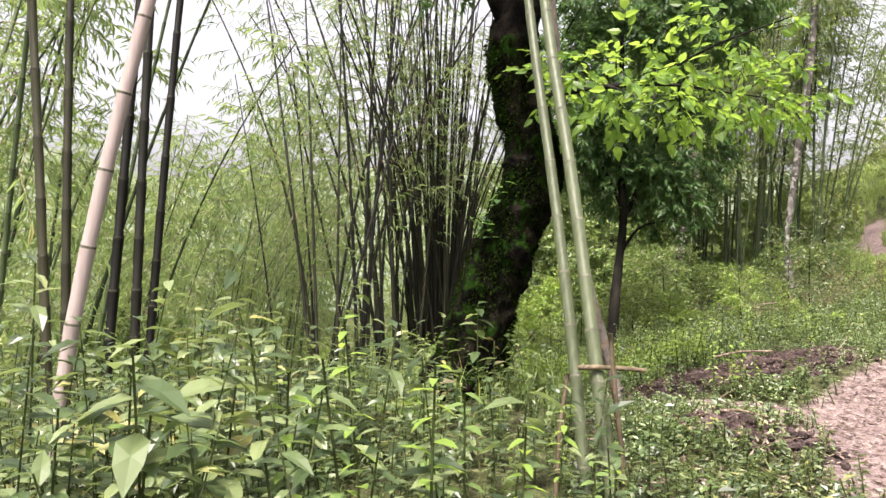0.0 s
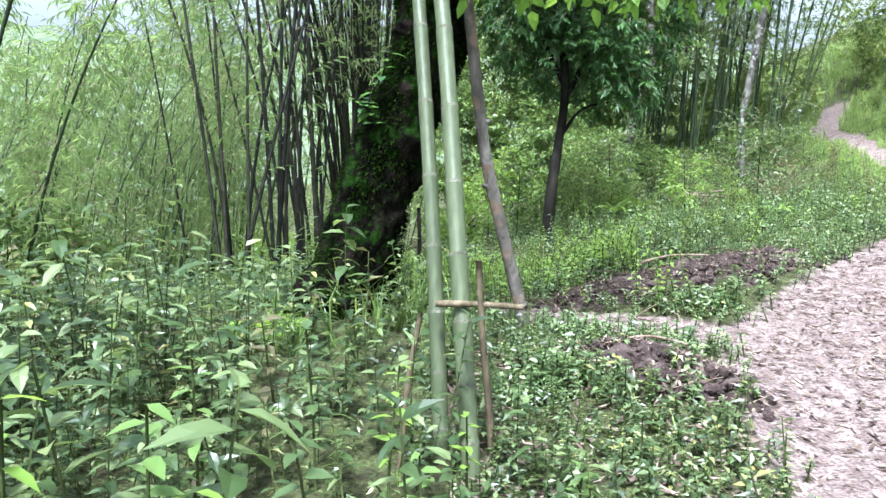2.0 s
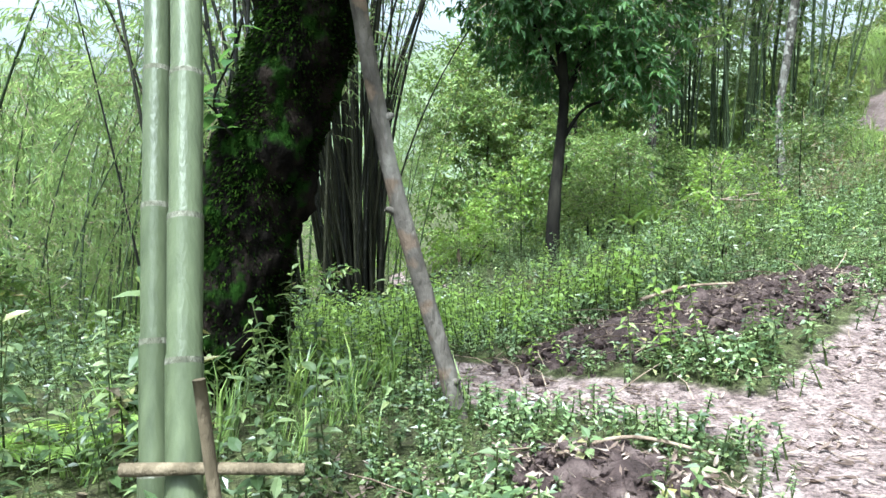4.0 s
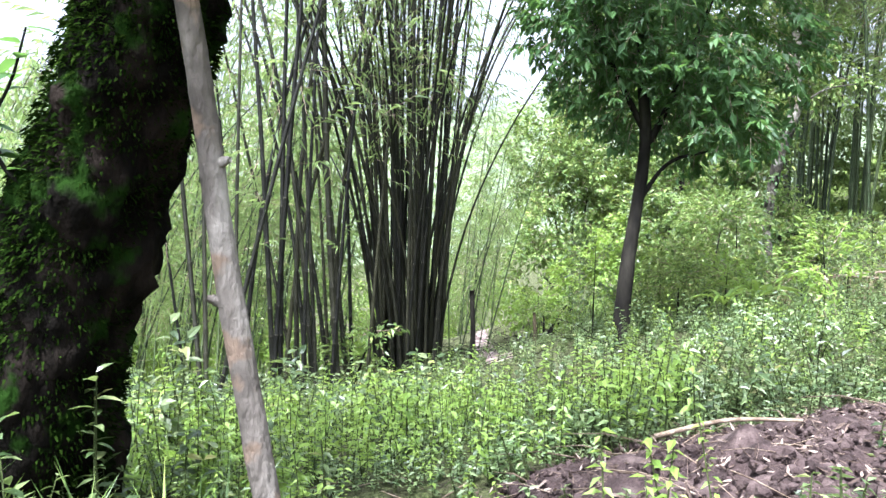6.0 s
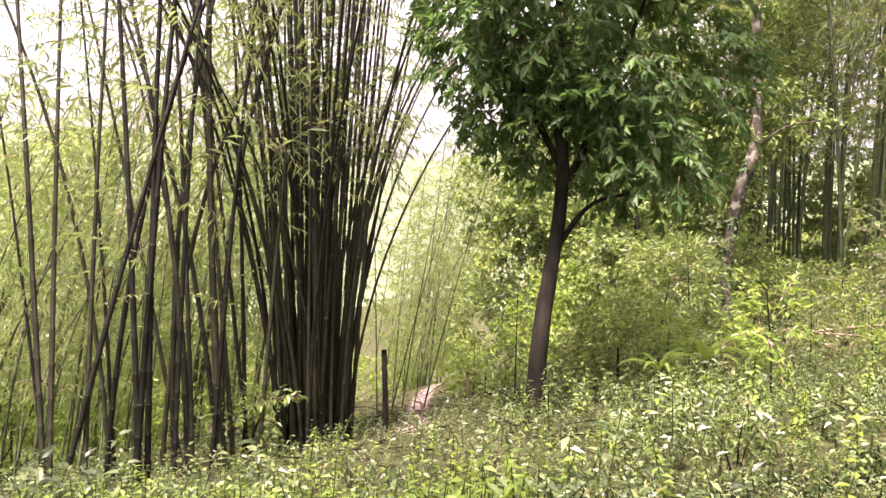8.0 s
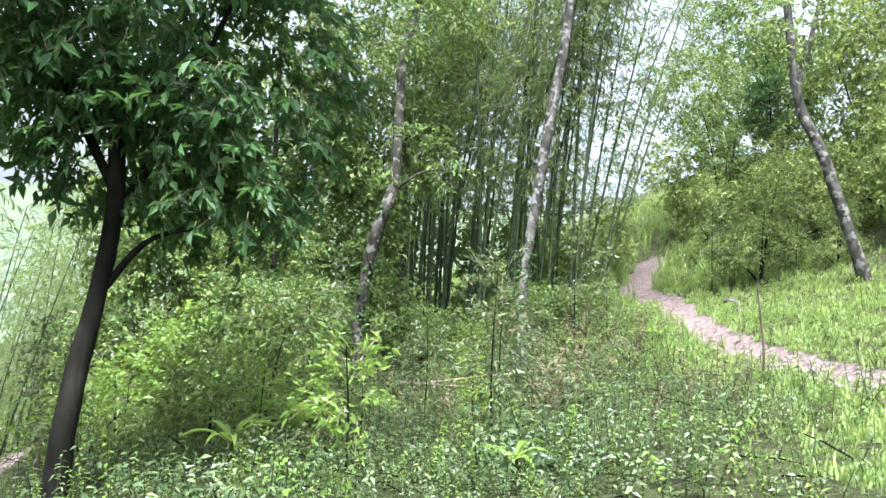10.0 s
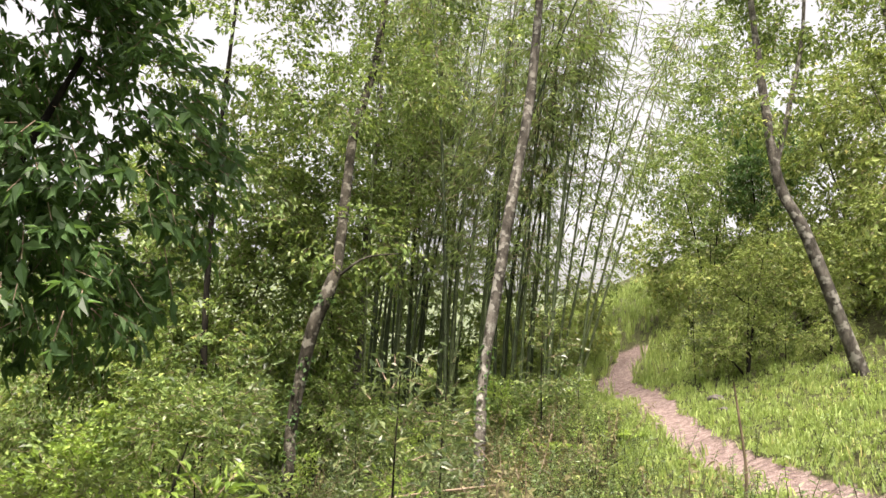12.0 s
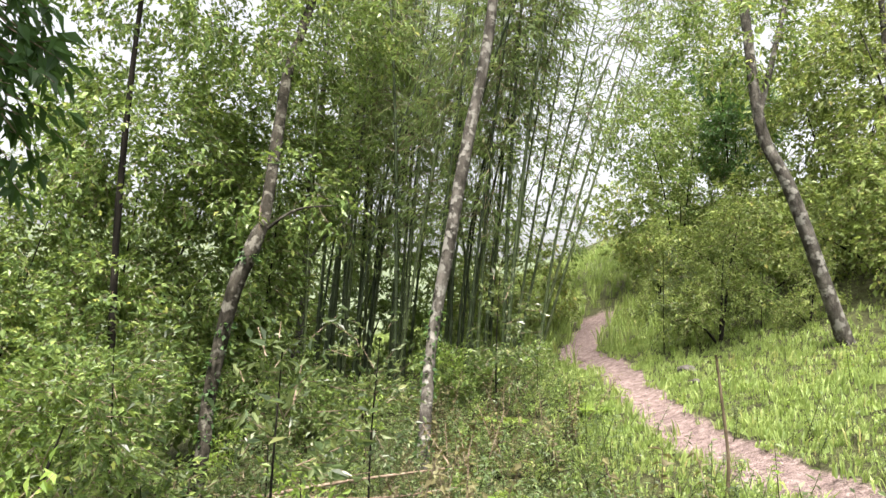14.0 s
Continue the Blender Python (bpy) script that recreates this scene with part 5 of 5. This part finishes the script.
stuff("brush", "dry brownish brushwood between the trees", "undergrowth", STALKS, x, y, [M_BRUSH, M_STICK], (.7, 1.5), .35)
x, y = sow(9500, -5, 13, 2.2, 19, lambda x, y: clear(x, y) * np.where((y < 8.6) & (x > 1.7), np.clip((off_line(x, y, SIDE) - .5) / .4, 0, 1), 1) * (1 - .55 * bank(x, y)))
stuff("low_herbs", "low leafy herbs covering the forest floor", "undergrowth", LOW_HERBS, x, y, [M_HERB, M_STEM], (.5, 1.3))
x, y = sow(3600, 11, 28, 12, 44, lambda x, y: (1 - bareness(x, y)) * .8)
stuff("slope_herbs", "mixed light green herbs on the bank", "undergrowth", STALKS, x, y, [M_BRIGHT, M_STEM], (.3, .9))
x, y = sow(19000, -7, 21, -4, 30, lambda x, y: (1 - bareness(x, y)) * (1 - .93 * np.clip(on_mound(x, y) * 1.5, 0, 1)) * (.06 + .94 * bank(x, y)))
stuff("grass", "tufts of light green grass", "grass", TUFTS, x, y, [M_GRASS], (.22, .58))

x, y = sow(14000, 8.5, 18, 10.5, 26, lambda x, y: (1 - bareness(x, y)) * bank(x, y))
stuff("bank_grass", "short light green grass on the bank", "grass", [tuft(7, .15, .016), tuft(6, .1, .02), tuft(9, .07, .02)], x, y, [M_GRASS], (.6, 1.4))

x, y = sow(3800, 12, 30, 25, 48, lambda x, y: (1 - bareness(x, y)))
stuff("hill_grass", "long light green grass on the crest of the slope", "grass", TUFTS, x, y, [M_GRASS], (1.0, 2.0))
COVER = [herb(.1, 12, .04, .6, False), herb(.14, 14, .044, .5, False), herb(.08, 11, .036, .6, False)]
x, y = sow(6500, 1.2, 6.8, 5.2, 11.2, lambda x, y: (1 - bareness(x, y)) * np.clip(1.05 - 1.3 * on_mound(x, y), .03, 1) * np.clip(.7 + .6 * waves(x, y, 1.7), .15, 1))
stuff("heap_cover", "bright creeping plants at the edges of the soil heaps", "undergrowth", COVER, x, y, [M_FIELD, M_STEM], (.6, 1.5))
x, y = sow(3000, .7, 3.4, 2.6, 8.6, lambda x, y: np.clip((off_line(x, y, SIDE) - .5) / .4, 0, 1) * (1 - bareness(x, y)) * (1 - .9 * np.clip(on_mound(x, y) * 1.4, 0, 1)) * np.clip(.75 + .5 * waves(x, y, 1.3), .2, 1))
stuff("ground_cover", "small-leaved creeping plants round the props and soil heaps", "undergrowth", COVER, x, y, [M_HERB, M_STEM], (.6, 1.4))

x, y = sow(260, -.5, 1.8, 6.3, 8.6, lambda x, y: clear(x, y) * np.clip(1.3 - np.hypot(x - .4, y - 7.3) / 1.2, 0, 1))
stuff("long_grass", "long arching grass round the foot of the mossy tree", "grass", [tuft(10, .5, .012), tuft(9, .42, .014)], x, y, [M_SHRUB], (.6, 1.1))

# ---- litter ----
CLODS, CURLS, STICKS = [lump() for _ in range(5)], [curl()], [stick_shape()]
near_soil = lambda x, y: np.clip(on_mound(x, y) * 1.3, 0, 1)
x, y = sow(7500, 1, 6.2, 4.5, 10.8, near_soil)
litter("soil_clods", "crumbled clods of dark red soil", "soil", CLODS, x, y, M_CLOD, (.014, .055), .0, .8)
x, y = sow(6500, 1, 6.2, 4.5, 10.8, lambda x, y: np.clip(on_mound(x, y) * 1.8, 0, 1))
litter("dry_leaves", "dry curled bamboo leaves and sheaths", "leaf litter", CURLS, x, y, M_LITTER, (.03, .08), -.015, .5)
x, y = sow(17000, .5, 7, 2.5, 11, lambda x, y: np.clip(bareness(x, y), 0.3, .8))
litter("path_leaves", "trodden dry bamboo leaves on the footpath", "leaf litter", CURLS, x, y, M_LITTER, (.02, .1), .04, .12)
x, y = sow(3500, .9, 3.0, 3.0, 6.3, lambda x, y: .6 * (1 - bareness(x, y)))
litter("fallen_leaves", "pale and brown fallen bamboo leaves among herbs", "leaf litter", CURLS, x, y, M_LITTER, (.03, .12), -.005, .3)
x, y = sow(6000, 1, 6.2, 4.5, 10.8, near_soil)
litter("root_fibres", "tangled dark roots and stalks in the dug soil", "roots", [stick_shape(.35)], x, y, M_FIBRE, (.06, .28), -.01, .5)
x, y = sow(700, 1, 7, 3, 11, lambda x, y: np.clip(.25 + on_mound(x, y), 0, 1))
litter("twigs", "thin dry twigs on the soil", "twigs", STICKS, x, y, M_STICK, (.15, .5), -.02, .15)
x, y = sow(2500, -6, 14, 12, 27, lambda x, y: .7 * (1 - bank(x, y)))
litter("forest_twigs", "thin dry twigs among the herbs", "twigs", STICKS, x, y, M_BARK, (.2, .8), -.04, .25)


# ---- single plants and small things ----
LEAF_MESHES = []
for _w in (.46, .52, .4):
    _v, _f, _m = leaf_shape(_w, .22, True)
    LEAF_MESHES.append([Geo().add(_v, _f).mesh("leaf", [m], True) for m in (M_HERB, M_BRIGHT, M_SHRUB)])


def leafy_plant(x, y, height, count, leaf_len, tone, label):
    """A single broad-leaved plant: stem and separate leaves."""
    t = thing("leafy_plant", label, "plant", (x, y, gz(x, y)), "broad-leaved plants")
    lx, ly = RNG.uniform(-.1, .1, 2) * height
    part("stem", tube(Geo(), spline([(0, 0, -.05), (lx * .3, ly * .3, height * .5), (lx, ly, height)], 8), np.linspace(.008, .004, 8), 5, 0), [M_STEM], t)
    for i in range(count):
        u = .35 + .65 * i / (count - 1)
        leaf = part("leaf", LEAF_MESHES[i % 3][tone], [], t)
        a = i * 2.4 + RNG.uniform(-.3, .3)
        size = leaf_len * RNG.uniform(.75, 1.15) * (1.1 - .4 * abs(u - .6))
        leaf.matrix_local = Matrix.Translation((lx * u * u, ly * u * u, u * height)) @ Euler((RNG.uniform(-.45, .3) + .15, RNG.uniform(-.3, .3), a)).to_matrix().to_4x4() @ Matrix.Scale(size, 4)
    return t


for _x, _y, _h, _n, _l, _t in [(-.05, 2.5, 1.15, 15, .17, 1), (-.55, 2.6, 1.1, 14, .17, 1), (.25, 2.6, .95, 13, .16, 1), (-.3, 2.9, 1.25, 15, .16, 1), (-.27, 2.35, 1.2, 16, .17, 2), (.08, 2.9, .98, 13, .16, 2), (-.95, 2.3, 1.0, 13, .22, 0), (-1.45, 2.8, .95, 12, .22, 0), (-.5, 3.3, .85, 12, .18, 0), (-2.0, 2.7, 1.05, 13, .24, 0), (-1.2, 2.3, .8, 10, .17, 0),
                           (.4, 3.5, .7, 10, .16, 0), (.62, 4.1, .62, 10, .15, 1), (.3, 4.4, .75, 11, .15, 0), (-.1, 4.0, .8, 11, .17, 2), (.75, 3.75, .45, 8, .14, 2), (.95, 4.2, .42, 8, .12, 1), (1.35, 3.9, .3, 8, .12, 2), (1.75, 4.4, .28, 8, .12, 0),
                           (-2.6, 3.4, 1.1, 13, .22, 2), (-3.0, 4.6, 1.2, 13, .2, 0), (-1.6, 3.9, 1.0, 12, .2, 2), (4.2, 12.2, .55, 9, .16, 1), (5.0, 12.6, .6, 9, .16, 1), (2.7, 12.0, .5, 9, .14, 1), (3.4, 13.2, .6, 9, .16, 0), (6.2, 14.2, .6, 10, .16, 0)]:
    leafy_plant(_x, _y, _h, int(_n * 1.3), _l * .6, _t, "tall broad-leaved green herb" if _h > .7 else "small broad-leaved herb on the forest floor")


def strap_plant(x, y, height, count, label):
    """A rosette of long arching leaves."""
    t = thing("strap_leaf_plant", label, "plant", (x, y, gz(x, y)))
    part("stem", tube(Geo(), [(0, 0, -.05), (.01, 0, height * .3), (.02, 0, height * .55)], [.03, .025, .015], 7), [M_STEM], t)
    for i in range(count):
        a, up = i * 2.4, RNG.uniform(.5, 1.1)
        g = Geo()
        n, L = 7, height * RNG.uniform(.7, 1.0)
        u = np.linspace(0, 1, n)
        wv = .05 * np.sin(np.pi * np.clip(u * .92 + .06, 0, 1)) * height
        d, z = L * u * math.cos(up), height * .45 + L * u * math.sin(up) - L * .55 * u ** 2.2
        mid = np.stack([np.cos(a) * d, np.sin(a) * d, z], 1)
        side = np.array([-math.sin(a), math.cos(a), 0.0])
        v = np.r_[mid - side * wv[:, None] + (0, 0, .02), mid, mid + side * wv[:, None] + (0, 0, .02)]
        k = np.arange(n - 1)
        g.add(v, np.r_[np.stack([k, k + 1, k + n + 1, k + n], 1), np.stack([k + n, k + n + 1, k + 2 * n + 1, k + 2 * n], 1)])
        part("leaf", g, [M_BRIGHT], t)
    return t


strap_plant(5.3, 16.4, 1.0, 11, "young plant with long arching bright leaves")
strap_plant(4.6, 15.2, .7, 9, "young plant with long arching bright leaves")
strap_plant(6.8, 13.4, .5, 7, "small plant with arching bright leaves")


def fern(x, y, size):
    t = thing("fern", "feathery green fern under the trees", "fern", (x, y, gz(x, y)), "ferns")
    for i in range(7):
        a = i * .9 + RNG.uniform(-.2, .2)
        g = Geo()
        u = np.linspace(.12, 1, 14)
        L = size * RNG.uniform(.8, 1.1)
        pos = np.stack([np.zeros(14), u * L * .8, L * (.75 * u - .55 * u ** 2)], 1)
        for sgn in (-1, 1):
            strew(g, leaf_shape(.3, .1), pos, np.full(14, sgn * 1.35), -.15, 0, L * .28 * np.sin(np.pi * np.clip(u, .1, .97)) + .02)
        tube(g, np.c_[np.zeros(6), np.linspace(0, 1, 6) * L * .8, L * (.75 * np.linspace(0, 1, 6) - .55 * np.linspace(0, 1, 6) ** 2)], np.linspace(.006, .002, 6), 3, 0, cap=False)
        f = part("frond", g, [M_BRIGHT], t, smooth=False)
        f.matrix_local = Matrix.Rotation(a, 4, "Z")


for _p in [(11.2, 22.0, .6), (9.8, 18.0, .5), (12.3, 21.2, .6), (.5, 8.3, .5), (-.3, 6.7, .5), (1.0, 8.1, .45)]:
    fern(*_p)

for _pts, _r, _label in [([(7.2, 19.2, .02), (8.3, 19.6, .1), (9.6, 20.0, .16)], .022, "thin fallen bamboo stick across the brush"), ([(6.9, 18.9, .1), (8.4, 19.0, .02), (9.5, 19.1, .1)], .02, "pale fallen stick in the brush"),
                         ([(3.0, 8.5, .3), (3.4, 8.75, .33), (3.8, 8.85, .32)], .014, "bare stick lying on the soil heap"),
                         ([(2.0, 6.1, .17), (2.35, 6.2, .2), (2.7, 6.15, .13)], .011, "bare stick lying on the soil heap")]:
    _q = [(a, b, max(c, gz(a, b) + .03)) for a, b, c in _pts]
    wooden_pole(_label, _q, _r, _r * .7, M_STICK, name="fallen_stick", sides=7, n=16)
wooden_pole("short dark post beside the old bamboo", [(1.0, 17.0, gz(1.0, 17.0) - .1), (1.0, 17.0, gz(1, 17) + .6), (.98, 17.0, gz(1, 17) + 1.2)], .045, .04, M_BARK, name="post", sides=9, n=14)
wooden_pole("small weathered post beside the far path", [(1.9, 19.5, gz(1.9, 19.5) - .1), (1.9, 19.5, gz(1.9, 19.5) + .3), (1.88, 19.5, gz(1.9, 19.5) + .6)], .04, .03, M_TIMBER, name="post", sides=9, n=10)


def rock(x, y, size, label):
    b = bmesh.new()
    bmesh.ops.create_icosphere(b, subdivisions=3, radius=size)
    for q in b.verts:
        q.co *= 1 + .3 * noise.noise(q.co * (1.6 / size)) + .1 * noise.noise(q.co * (5 / size))
        q.co.z *= .6
    me = bpy.data.meshes.new("stone")
    b.to_mesh(me)
    b.free()
    me.materials.append(M_ROCK)
    ob = tagged(new("stone", me), label, "stone")
    ob.location = (x, y, gz(x, y) + size * .2)


rock(14.5, 21.9, .16, "grey stone at the edge of the footpath")
rock(14.2, 21.2, .08, "small grey stone at the edge of the footpath")
rock(4.4, 8.9, .09, "pale stone on the soil heap")

# leafy side shoot on the mossy tree
_v, _f, _m = leaf_shape(.6, .2, True)
SHOOT_LEAF = Geo().add(_v, _f).mesh("leaf", [M_DARK_LEAF], True)
shoot = thing("side_shoot", "small shoot of rounded leaves growing on the mossy trunk", "shoot", (.6, 7.3, 1.45))
_line = spline([(0.05, 0.05, 0), (-.12, -.08, .12), (-.2, -.1, .3), (-.1, -.1, .5), (-.02, -.12, .68)], 14)
part("twig", tube(Geo(), _line, np.linspace(.012, .004, 14), 5), [M_BARK], shoot)
part("twig", tube(Geo(), spline([(-.17, -.09, .22), (-.26, -.12, .32), (-.34, -.14, .36)], 8), np.linspace(.007, .003, 8), 5), [M_BARK], shoot)
for _k in range(24):
    _c = _line[4 + (_k * 9) // 23] if _k % 3 else np.array([-.17 - .17 * _k / 24, -.1, .22 + .14 * _k / 24])
    _leaf = part("leaf", SHOOT_LEAF, [], shoot)
    _leaf.matrix_local = Matrix.Translation(tuple(_c)) @ Euler((RNG.uniform(-.5, .4), RNG.uniform(-.4, .4), _k * 2.4)).to_matrix().to_4x4() @ Matrix.Scale(RNG.uniform(.085, .13), 4)
